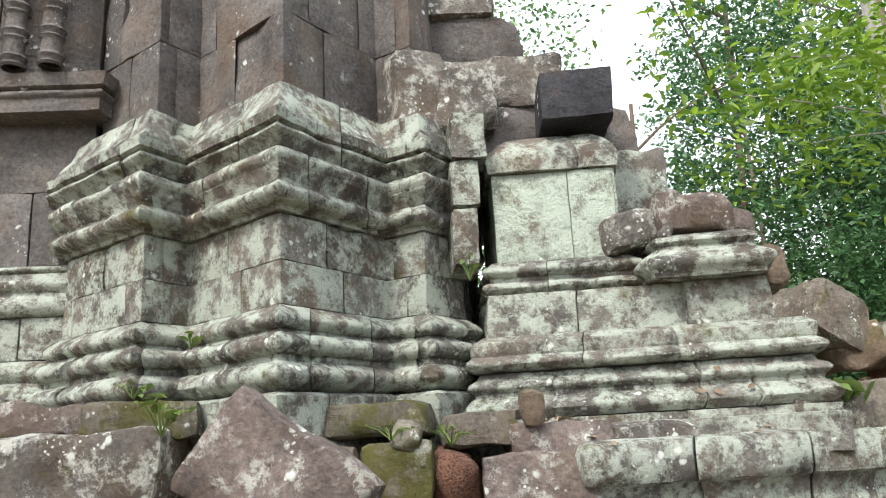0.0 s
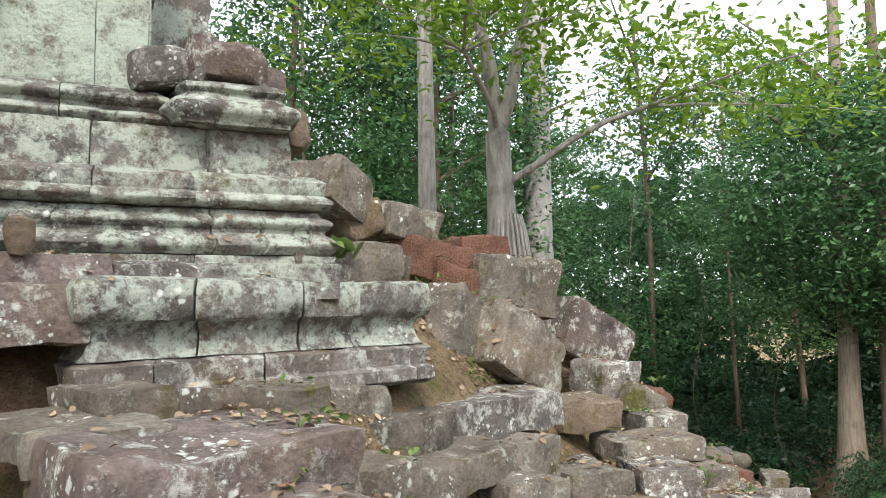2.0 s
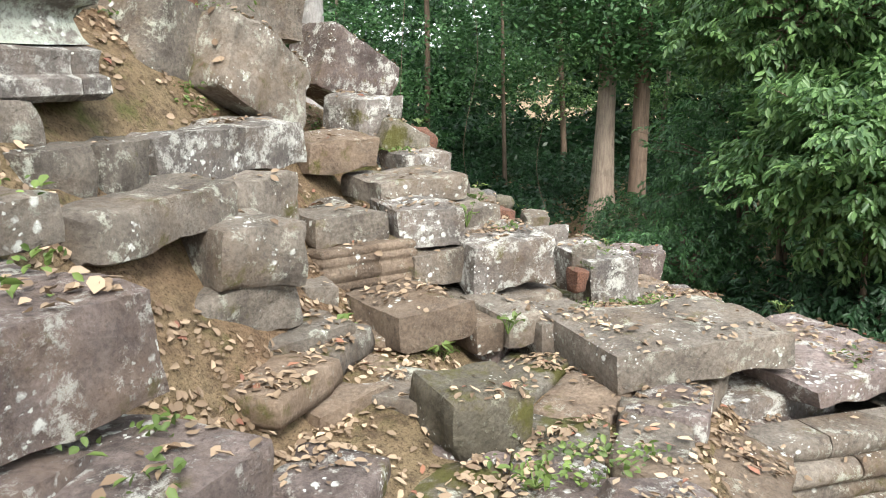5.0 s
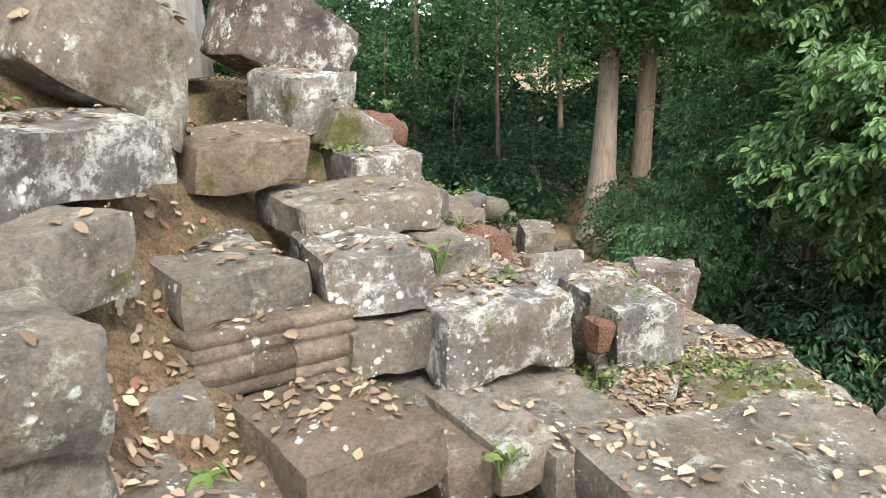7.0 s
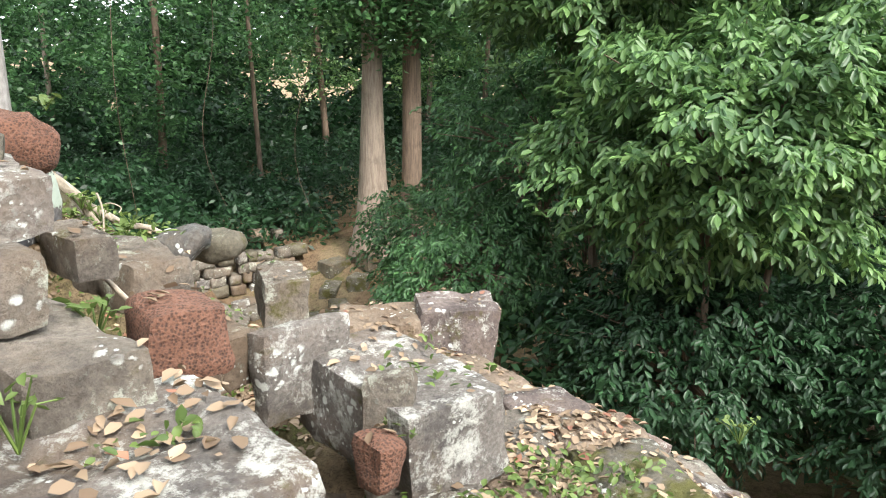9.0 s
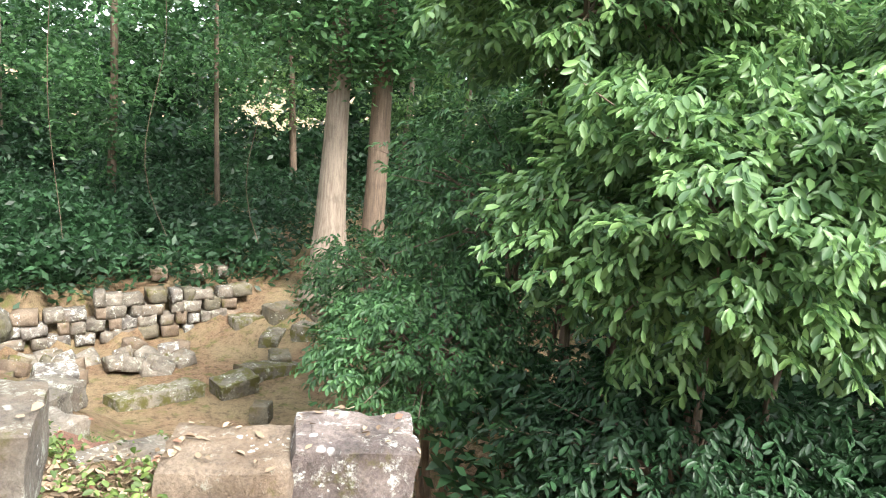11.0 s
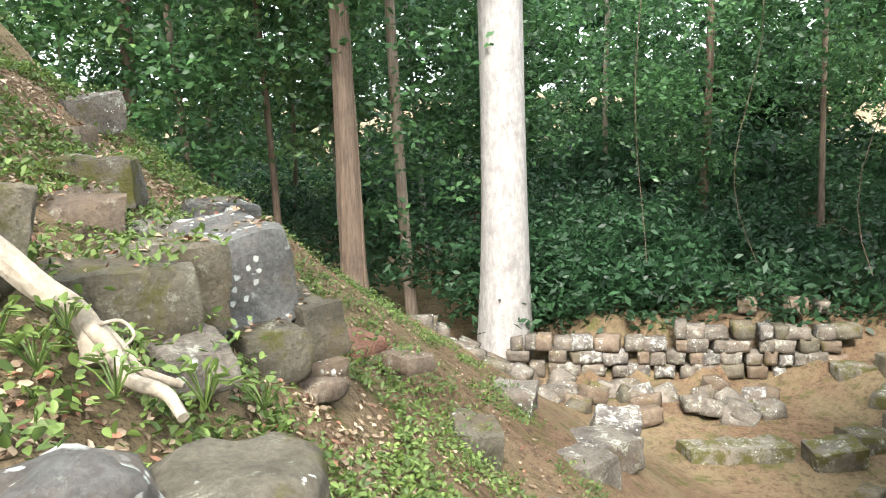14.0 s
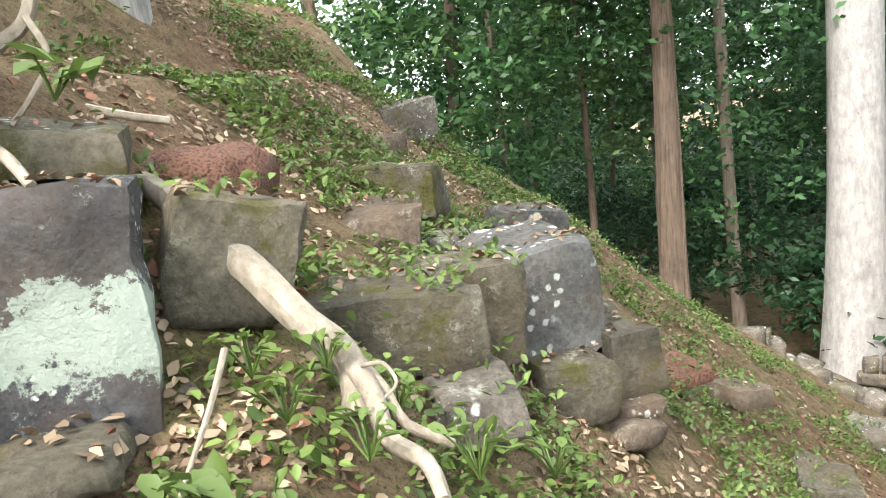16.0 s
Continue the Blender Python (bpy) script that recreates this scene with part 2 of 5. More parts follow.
# ---- helpers ----
def link_mesh(name, verts, faces, material, smooth=True, parent=None):
    me = bpy.data.meshes.new(name)
    me.from_pydata(verts, [], faces)
    me.materials.append(material)
    if smooth:
        me.polygons.foreach_set("use_smooth", [True] * len(me.polygons))
    me.update()
    if smooth:
        me.set_sharp_from_angle(angle=radians(44))
    ob = new(name, me)
    if parent:
        ob.parent = parent
    return ob


def np_quads(name, quads, material, parent=None):
    """A mesh of loose quads from an array (n, 4, 3)."""
    n = len(quads)
    me = bpy.data.meshes.new(name)
    me.vertices.add(4 * n)
    me.vertices.foreach_set("co", quads.reshape(-1).astype(np.float32))
    me.loops.add(4 * n)
    me.loops.foreach_set("vertex_index", np.arange(4 * n, dtype=np.int32))
    me.polygons.add(n)
    me.polygons.foreach_set("loop_start", np.arange(0, 4 * n, 4, dtype=np.int32))
    me.materials.append(material)
    me.update(calc_edges=True)
    me.validate()
    ob = new(name, me)
    if parent:
        ob.parent = parent
    return ob


rng = np.random.default_rng(7)


def np_leaves(name, six, material, parent=None):
    """A mesh of leaf blades from an array (n, 6, 3): foot, two points on one side, tip, two on the other; folded on the midrib."""
    n = len(six)
    me = bpy.data.meshes.new(name)
    me.vertices.add(6 * n)
    me.vertices.foreach_set("co", six.reshape(-1).astype(np.float32))
    idx = (np.arange(n, dtype=np.int32)[:, None] * 6 + np.array([[0, 1, 2, 3, 0, 3, 4, 5]], dtype=np.int32)).reshape(-1)
    me.loops.add(8 * n)
    me.loops.foreach_set("vertex_index", idx)
    me.polygons.add(2 * n)
    me.polygons.foreach_set("loop_start", np.arange(0, 8 * n, 4, dtype=np.int32))
    me.materials.append(material)
    me.update(calc_edges=True)
    me.validate()
    ob = new(name, me)
    if parent:
        ob.parent = parent
    return ob


def blades(centres, length, width, up=0.5, spread=1.0):
    """Pointed oval leaves with a folded midrib and a drooping tip."""
    n = len(centres)
    d = rng.normal(size=(n, 3))
    d[:, 2] = d[:, 2] * 0.45 - 0.3
    d /= np.linalg.norm(d, axis=1)[:, None]
    u = rng.normal(size=(n, 3)) * spread
    u[:, 2] += up * 2
    s = np.cross(d, u)
    s /= np.linalg.norm(s, axis=1)[:, None] + 1e-6
    nn = np.cross(s, d)
    k = rng.uniform(0.6, 1.3, size=(n, 1))
    a = centres - d * length * 0.5 * k
    at = lambda f, o, v: a + d * length * f * k + s * width * o * k + nn * length * v * k
    return np.stack([a, at(0.3, 0.45, 0.09), at(0.68, 0.4, 0.06), at(1.0, 0.0, -0.12), at(0.68, -0.4, 0.06), at(0.3, -0.45, 0.09)], axis=1)


def leaf_quads(centres, length, width, up=0.5, spread=1.0):
    """Leaf blades, bent along the midrib, at the centres, facing loosely upwards."""
    n = len(centres)
    d = rng.normal(size=(n, 3))
    d[:, 2] *= 0.5
    d[:, 2] -= 0.25
    d /= np.linalg.norm(d, axis=1)[:, None]
    u = rng.normal(size=(n, 3)) * spread
    u[:, 2] += up * 2
    s = np.cross(d, u)
    s /= np.linalg.norm(s, axis=1)[:, None] + 1e-6
    nn = np.cross(s, d)
    k = rng.uniform(0.65, 1.25, size=(n, 1))
    a = centres - d * length * 0.5 * k
    c = centres + d * length * 0.5 * k - nn * length * 0.12 * k
    m = centres + nn * length * 0.05 * k
    return np.stack([a, m + s * width * 0.5 * k, c, m - s * width * 0.5 * k], axis=1)


def fbm(p, s, o=3):
    return noise.fractal(Vector(p) * s, 0.9, 2.1, o)


# ---- ground ----
RIM = [(-9.0, 4.2), (1.9, 4.2), (4.7, 5.9), (6.4, 9.2), (7.8, 13.0), (7.8, 18.0), (5.0, 24.0)]
PROFILE = [(-3.0, 2.1), (-0.4, 1.75), (0.0, 1.45), (0.35, 0.95), (0.7, 0.5), (1.0, 0.12), (1.35, -0.2), (1.8, -0.3), (2.3, -0.62), (2.8, -1.1), (3.4, -1.65),
           (4.2, -2.35), (6.2, -3.7), (7.8, -5.0), (9.2, -5.75), (12.0, -5.8), (400.0, -5.8)]
TRACK = [(-3.0, -1.5, 0.0), (0.0, 0.0, 0.0), (0.7, 0.2, -0.2), (2.65, 1.8, -0.5), (4.3, 2.7, -0.55), (6.7, 3.3, -0.75), (7.5, 3.8, -0.9), (8.3, 4.8, -1.05), (8.4, 5.6, -1.05)]


LOW_WALL = ((16.9, 19.1), (22.8, 15.2))


def seg_dist(px, py, a, b):
    dx, dy = b[0] - a[0], b[1] - a[1]
    k = np.clip(((px - a[0]) * dx + (py - a[1]) * dy) / (dx * dx + dy * dy), 0, 1)
    return np.hypot(px - a[0] - k * dx, py - a[1] - k * dy), k, dx * (py - a[1]) - dy * (px - a[0])


def ground_height(x, y):
    best, side = np.full_like(x, 1e9), np.zeros_like(x)
    for a, b in zip(RIM, RIM[1:]):
        d, k, s = seg_dist(x, y, a, b)
        near = d < best
        best, side = np.where(near, d, best), np.where(near, s, side)
    d = np.where(side > 0, -best, best)
    z = np.interp(d, [p[0] for p in PROFILE], [p[1] for p in PROFILE])
    td, tz = np.full_like(x, 1e9), np.zeros_like(x)
    for a, b in zip(TRACK, TRACK[1:]):
        q, k, s = seg_dist(x, y, a, b)
        near = q < td
        td, tz = np.where(near, q, td), np.where(near, a[2] + k * (b[2] - a[2]), tz)
    ledge = tz - np.maximum(td - 0.75, 0) * 1.1
    # the mound of earth and rubble above the end of the ledge
    heap = -0.5 - 0.9 * (x - 8.4) + 0.2 * (y - 7.0) - 1.3 * np.maximum(0, 6.5 - y) - 1.2 * np.maximum(0, 7.2 - x) * np.maximum(0, 8.5 - y) - 1.2 * np.maximum(0, 8.0 - x) * np.maximum(0, 7.4 - y) - 0.6 * np.maximum(0, x - 10.5) - 0.5 * np.maximum(0, y - 12.0)
    ledge = np.maximum(ledge, np.where((x > 6.2) & (y > 5.0), np.minimum(heap, 0.8), -9.0))
    # the low wall holds back a terrace that runs on under the forest
    (wx, wy), (vx, vy) = LOW_WALL
    ln = math.hypot(vx - wx, vy - wy)
    s = ((x - wx) * (vx - wx) + (y - wy) * (vy - wy)) / ln
    o = ((vx - wx) * (y - wy) - (vy - wy) * (x - wx)) / ln
    rise = np.clip((o - 0.35) / 0.25, 0, 1) * np.clip((s + 1.0) / 2.5, 0, 1)
    rise = np.maximum(rise, np.clip((x - 22.0) / 2.0, 0, 1))
    return np.maximum(np.maximum(z - 0.12, ledge), np.maximum(-5.9, -5.9 + 1.15 * rise))


def build_ground():
    def axis(lo, hi, far):
        inner = np.arange(lo, hi, 0.14)
        outer = np.geomspace(0.3, far, 26)
        return np.concatenate([lo - outer[::-1], inner, hi + outer])
    xs, ys = axis(-4, 16, 900), axis(-3, 16, 900)
    gx, gy = np.meshgrid(xs, ys)
    gz = ground_height(gx, gy)
    verts = []
    for x, y, z in zip(gx.ravel(), gy.ravel(), gz.ravel()):
        w = 0.05 * noise.noise((x * 2.3, y * 2.3, 0)) + 0.10 * noise.noise((x * 0.7, y * 0.7, 3)) if abs(x) < 60 and abs(y) < 60 else 0
        verts.append((x, y, z + w))
    nx, ny = len(xs), len(ys)
    faces = [(j * nx + i, j * nx + i + 1, (j + 1) * nx + i + 1, (j + 1) * nx + i) for j in range(ny - 1) for i in range(nx - 1)]
    ob = link_mesh("ground", verts, faces, M["soil"])
    return tagged(ob, "reddish soil slope with scattered litter and patches of moss", "ground", kind="structure")


build_ground()

# ---- sandstone blocks ----
def rounded_box(w, d, h, rough, seed, cell=0.07, edge=0.030):
    """A worn block, front at y = 0 and base at z = 0: grid box with rounded, chipped edges and an uneven face."""
    nxs, nys, nzs = (max(3, min(14, int(v / cell) + 1)) for v in (w, d, h))
    bm = {}
    verts, faces = [], []

    def vid(i, j, k):
        key = (i, j, k)
        if key not in bm:
            bm[key] = len(verts)
            verts.append(key)
        return bm[key]
    for i in range(nxs):
        for j in range(nys):
            faces += [(vid(i, j, 0), vid(i, j + 1, 0), vid(i + 1, j + 1, 0), vid(i + 1, j, 0)),
                      (vid(i, j, nzs), vid(i + 1, j, nzs), vid(i + 1, j + 1, nzs), vid(i, j + 1, nzs))]
    for i in range(nxs):
        for k in range(nzs):
            faces += [(vid(i, 0, k), vid(i + 1, 0, k), vid(i + 1, 0, k + 1), vid(i, 0, k + 1)),
                      (vid(i, nys, k), vid(i, nys, k + 1), vid(i + 1, nys, k + 1), vid(i + 1, nys, k))]
    for j in range(nys):
        for k in range(nzs):
            faces += [(vid(0, j, k), vid(0, j, k + 1), vid(0, j + 1, k + 1), vid(0, j + 1, k)),
                      (vid(nxs, j, k), vid(nxs, j + 1, k), vid(nxs, j + 1, k + 1), vid(nxs, j, k + 1))]
    out = []
    half = Vector((w / 2, d / 2, h / 2))
    r = min(edge * rough, 0.42 * min(w, d, h))
    skew = random.Random(seed)
    sh = [skew.uniform(-0.06, 0.06) * rough for _ in range(4)]
    if rough > 1.5:
        r = 0.48 * min(w, d, h)
    for i, j, k in verts:
        p = Vector((w * (i / nxs - 0.5), d * (j / nys - 0.5), h * (k / nzs - 0.5)))
        core = Vector([max(-hc + r, min(hc - r, c)) for c, hc in zip(p, half)])
        off = p - core
        if off.length > 1e-6:
            p = core + off.normalized() * min(off.length, r)
        q = p + Vector((seed * 3.1, seed * 1.7, seed * 0.9))
        amp = 0.028 * rough
        p += (p.normalized() if rough > 1.5 else Vector((p.x / half.x, p.y / half.y, p.z / half.z)) * 0.6) * (noise.noise(q * 4.0) * amp * 1.4 + noise.noise(q * 11.0) * amp * 0.7)
        chip = noise.noise(q * 2.6 + Vector((9, 9, 9)))
        if chip > 0.12 and off.length > 1e-6:
            p -= off.normalized() * (chip - 0.12) * 0.055 * rough
        t = p.z / h
        p.x += sh[0] * t * w + sh[1] * (p.y / d) * w
        p.z += sh[2] * (p.x / w) * h + sh[3] * (p.y / d) * h
        out.append((p.x, p.y + d / 2, p.z + h / 2))
    return out, faces


terrace = tagged(new("stepped_terrace"), "stepped terrace of weathered lichen-spotted sandstone courses", "terrace", kind="structure")
LABELS = {
    "grey": "weathered grey sandstone block with pale lichen", "white": "sandstone block crusted with white lichen", "purple": "purplish sandstone block spotted with lichen",
    "brown": "brown sandstone block with worn edges", "moss": "sandstone block under yellow-green moss", "dark": "dark mossy sandstone block on the slope",
    "spots": "grey block with round white lichen spots", "patch": "large dark boulder with a pale green lichen patch", "laterite": "rough red pitted laterite lump",
}
count = [0]


def block(x, y, z, w, d, h, yaw, kind, tilt=0, lean=0, rough=1.0):
    """A sandstone block; x, y, z is the middle of its front face's foot."""
    count[0] += 1
    v, f = rounded_box(w, d, h, rough, count[0], 0.06 if max(w, h) < 1.2 else 0.09)
    loose = rough > 1.25 or kind == "laterite"
    ob = link_mesh("boulder" if rough > 1.5 else "stone_block", v, f, M[kind])
    ob.matrix_world = pose(x, y, z, lean, tilt, yaw)
    if loose:
        tagged(ob, LABELS[kind], "boulder" if rough > 1.5 else "stone block", "fallen stones on the slope")
    else:
        ob.parent = terrace
    return ob


block(0.86, 3.43, 1.13, 0.34, 0.60, 0.17, 14, 'grey', 0, 0, 1.0)
block(1.31, 3.68, 1.09, 0.48, 0.60, 0.17, 14, 'grey', 0, 0, 1.0)
block(1.63, 3.55, 1.03, 0.38, 0.60, 0.22, 14, 'grey', 0, 0, 1.0)
block(2.23, 4.06, 0.95, 0.48, 0.60, 0.22, 20, 'grey', 0, 0, 1.0)
block(1.19, 2.68, 0.93, 0.76, 0.84, 0.23, 12, 'purple', 0, 0, 1.0)
block(0.68, 2.99, 1.07, 0.54, 0.84, 0.14, 12, 'grey', 0, 0, 1.0)
block(1.02, 2.10, 0.75, 0.89, 0.66, 0.25, 12, 'purple', 0, 0, 1.3)
block(1.75, 2.51, 0.40, 0.73, 1.08, 0.33, 16, 'purple', 0, 0, 1.0)
block(0.66, 2.35, 0.94, 0.37, 0.72, 0.25, 8, 'purple', 6, 0, 1.2)
block(1.96, 3.19, 0.73, 0.32, 0.36, 0.17, 18, 'grey', 0, 0, 1.0)
block(2.29, 4.19, 1.76, 0.72, 0.60, 0.25, 14, 'grey', 0, 0, 1.0)
block(2.29, 4.22, 1.73, 0.94, 0.72, 0.22, 14, 'grey', 0, 0, 1.0)
block(3.76, 4.58, 0.65, 1.34, 0.72, 0.30, 16, 'white', 0, 0, 1.0)
block(2.46, 4.01, 0.68, 0.38, 0.60, 0.29, 20, 'grey', 0, 0, 1.0)
block(2.84, 4.19, 0.65, 0.37, 0.60, 0.30, 20, 'grey', 0, 0, 1.0)
block(1.98, 3.49, 0.70, 0.32, 0.42, 0.16, 20, 'brown', 0, 0, 1.0)
block(2.87, 3.85, 0.50, 1.03, 0.72, 0.23, 20, 'grey', 0, 0, 1.4)
block(3.72, 4.28, 0.37, 0.49, 0.60, 0.31, 10, 'grey', 0, 0, 1.0)
block(3.29, 3.77, 0.19, 0.52, 0.54, 0.35, 0, 'grey', 4, 0, 1.3)
block(5.00, 5.04, 0.51, 0.64, 0.72, 0.25, -10, 'brown', 0, 0, 1.0)
block(3.25, 3.83, -0.07, 0.67, 0.60, 0.30, 5, 'grey', 0, 0, 1.3)
block(3.97, 4.14, -0.20, 0.28, 0.60, 0.22, -10, 'grey', 0, 0, 1.0)
block(3.54, 3.70, -0.31, 0.60, 0.60, 0.23, 0, 'grey', 0, 0, 1.0)
block(3.58, 3.32, -0.45, 0.77, 0.60, 0.16, 5, 'brown', 0, 0, 1.0)
block(1.58, 2.38, 0.14, 0.59, 0.84, 0.24, 22, 'purple', 0, 0, 1.0)
block(1.91, 2.20, 0.06, 0.59, 0.72, 0.26, 18, 'purple', 0, 0, 1.0)
block(1.76, 2.05, -0.01, 0.76, 0.72, 0.17, 10, 'purple', 0, 0, 1.0)
block(2.05, 1.93, -0.30, 0.84, 0.72, 0.18, 8, 'purple', 0, 0, 1.0)
block(1.44, 1.81, -0.13, 0.35, 0.60, 0.24, 8, 'purple', 0, 0, 1.0)
block(4.43, 4.38, 0.14, 0.56, 0.72, 0.21, -12, 'grey', 0, 0, 1.0)
block(4.94, 4.15, 0.06, 0.50, 0.60, 0.29, -26, 'white', 0, 0, 1.0)
block(5.60, 4.21, -0.02, 0.32, 0.60, 0.29, -20, 'grey', 0, 0, 1.0)
block(4.98, 4.03, -0.19, 0.53, 0.60, 0.25, -20, 'grey', 0, 0, 1.0)
block(5.34, 3.70, -0.23, 0.68, 0.72, 0.35, -24, 'white', 0, 0, 1.3)
block(5.35, 4.54, 0.27, 0.79, 0.66, 0.20, -14, 'grey', 0, 0, 1.2)
block(6.13, 5.18, 0.29, 0.49, 0.60, 0.26, -16, 'white', 0, 0, 1.2)
block(6.05, 5.75, 0.62, 0.49, 0.60, 0.40, -10, 'white', 0, 0, 1.3)
block(6.11, 5.54, 0.47, 0.46, 0.42, 0.30, -20, 'moss', 24, 0, 1.2)
block(6.52, 6.62, 0.90, 1.00, 0.72, 0.64, -6, 'purple', 24, 0, 1.45)
block(4.51, 4.07, -0.34, 0.34, 0.60, 0.18, -12, 'brown', 0, 0, 1.0)
block(4.80, 3.97, -0.41, 0.29, 0.60, 0.19, -14, 'moss', 0, 0, 1.0)
block(5.05, 3.83, -0.42, 0.37, 0.60, 0.17, -20, 'grey', 0, 0, 1.0)
block(5.39, 3.59, -0.49, 0.54, 0.60, 0.22, -24, 'grey', 0, 0, 1.0)
block(4.33, 3.55, -0.34, 0.55, 0.72, 0.24, -14, 'brown', 0, 0, 1.0)
block(4.72, 3.44, -0.49, 0.25, 0.60, 0.22, -16, 'brown', 0, 0, 1.0)
block(4.91, 3.32, -0.46, 0.28, 0.60, 0.23, -18, 'grey', 0, 0, 1.0)
block(5.22, 3.14, -0.58, 0.55, 0.72, 0.29, -22, 'grey', 0, 0, 1.0)
block(7.02, 4.54, -0.59, 0.44, 0.12, 0.42, -24, 'white', 0, 0, 1.0)
block(6.82, 4.75, -0.44, 0.30, 0.36, 0.25, -20, 'brown', 0, 0, 1.0)
block(6.78, 4.04, -0.77, 0.20, 0.14, 0.55, -70, 'grey', 0, 0, 1.0)
block(6.94, 3.78, -0.73, 0.53, 0.90, 0.40, -28, 'white', 0, 0, 1.0)
block(7.74, 5.15, -0.56, 0.28, 0.48, 0.31, -50, 'grey', 0, 0, 1.0)
block(6.52, 5.15, 0.08, 0.19, 0.36, 0.19, -16, 'grey', 0, 0, 1.0)
block(6.92, 5.22, -0.16, 0.32, 0.60, 0.23, -16, 'grey', 0, 0, 1.3)
block(6.89, 5.96, 0.37, 0.44, 0.48, 0.31, -10, 'laterite', 0, 0, 1.6)
block(3.84, 5.29, 1.06, 0.88, 0.72, 0.66, 18, 'grey', 30, 0, 1.45)
block(4.26, 5.06, 0.96, 0.82, 0.72, 0.54, 10, 'grey', 28, 0, 1.45)
block(3.88, 5.78, 1.84, 0.79, 0.60, 0.38, 10, 'laterite', 8, 0, 1.45)
block(4.69, 6.12, 1.99, 0.61, 0.60, 0.30, 0, 'laterite', 0, 0, 1.45)
block(4.02, 5.70, 1.68, 0.50, 0.60, 0.30, 0, 'laterite', 10, 0, 1.4)
block(4.79, 5.80, 1.49, 1.08, 0.60, 0.58, 6, 'grey', 5, 0, 1.3)
block(3.66, 5.82, 2.16, 0.56, 0.60, 0.34, 10, 'grey', 12, 0, 1.4)
block(3.24, 5.88, 2.21, 0.36, 0.60, 0.30, 0, 'brown', -14, 0, 1.4)
block(3.01, 5.80, 2.40, 0.50, 0.72, 0.42, 20, 'grey', 24, 0, 1.4)
block(5.27, 2.28, -0.52, 1.27, 0.84, 0.25, -30, 'grey', 0, 0, 1.0)
block(5.83, 2.00, -0.95, 0.95, 0.72, 0.26, -22, 'white', 0, 0, 1.0)
block(6.25, 1.57, -0.71, 1.14, 1.08, 0.15, -20, 'purple', 0, 0, 1.0)
block(-1.78, 3.83, 1.58, 0.92, 0.60, 0.37, 2, 'white', 0, 0, 1.2)
block(-0.68, 3.78, 1.52, 0.50, 0.60, 0.30, 2, 'grey', 0, 0, 1.2)
block(-0.25, 3.84, 1.50, 0.37, 0.60, 0.32, 0, 'moss', 0, 0, 1.4)
block(0.06, 3.84, 1.49, 0.28, 0.48, 0.29, 0, 'laterite', 0, 0, 1.6)
block(0.46, 3.84, 1.46, 0.53, 0.60, 0.28, 0, 'purple', 0, 0, 1.0)
block(-0.74, 2.80, 1.50, 0.65, 0.14, 0.47, -12, 'purple', 38, 0, 1.3)
block(-2.09, 4.08, 1.92, 0.54, 0.48, 0.19, 0, 'purple', 0, 0, 1.3)
block(-1.51, 3.96, 1.91, 0.60, 0.48, 0.18, 4, 'moss', 0, 0, 1.3)
block(-0.32, 3.96, 1.85, 0.54, 0.48, 0.17, 0, 'moss', 0, 0, 1.4)
block(-0.18, 3.78, 1.78, 0.17, 0.24, 0.14, 0, 'moss', 0, 0, 1.7)
block(0.18, 3.96, 1.79, 0.36, 0.48, 0.16, 4, 'grey', 0, 0, 1.2)
block(0.59, 3.90, 1.69, 0.52, 0.48, 0.19, 4, 'purple', 0, 0, 1.1)
block(0.46, 3.83, 1.86, 0.13, 0.10, 0.17, 10, 'brown', 0, 0, 1.3)
block(1.08, 3.96, 1.55, 0.50, 0.60, 0.30, 10, 'white', 0, 0, 1.1)
block(3.73, 2.68, -0.53, 0.48, 0.43, 0.34, -20, 'dark', 4, 0, 1.4)
block(3.59, 1.70, -0.67, 0.50, 0.42, 0.29, -40, 'purple', 10, 0, 1.3)
block(3.61, 1.21, -0.89, 0.60, 0.19, 0.64, -50, 'white', 30, 0, 1.3)
block(2.90, 1.26, -0.73, 0.65, 0.60, 0.38, -40, 'purple', 0, 0, 1.0)
block(0.66, 1.66, 0.59, 0.50, 0.72, 0.23, 12, 'purple', 0, 0, 1.0)
block(1.01, 1.87, 0.42, 0.30, 0.60, 0.36, 16, 'purple', 0, 0, 1.2)
block(0.73, 2.03, 0.66, 0.49, 0.48, 0.14, 12, 'brown', 0, 0, 1.2)
block(6.43, 4.66, -0.20, 0.32, 0.34, 0.26, -30, 'laterite', 8, 0, 1.45)
block(6.60, 3.92, -0.62, 0.15, 0.18, 0.22, -30, 'laterite', 6, 0, 1.45)
block(0.53, 1.12, 0.58, 0.35, 0.60, 0.29, 32, 'grey', 0, 0, 1.3)
block(0.80, 1.32, 0.29, 0.44, 0.48, 0.31, 25, 'grey', 0, 0, 1.3)
block(7.59, 6.78, -0.20, 0.47, 0.45, 0.62, 18, 'patch', 0, 0, 1.35)
block(7.42, 7.18, 0.42, 0.51, 0.5, 0.16, 16, 'dark', 6, 0, 1.3)
block(7.89, 7.15, -0.01, 0.35, 0.3, 0.36, 20, 'dark', 16, 0, 1.35)
block(8.30, 7.52, -0.34, 0.68, 0.5, 0.28, 12, 'dark', 3, 0, 1.2)
block(9.01, 8.32, -0.60, 0.49, 0.6, 0.51, 14, 'spots', -6, 0, 1.2)
block(8.62, 7.94, -0.46, 0.39, 0.5, 0.37, 12, 'dark', 0, 0, 1.3)
block(9.01, 8.10, -0.83, 0.33, 0.5, 0.29, 12, 'dark', 0, 0, 1.2)
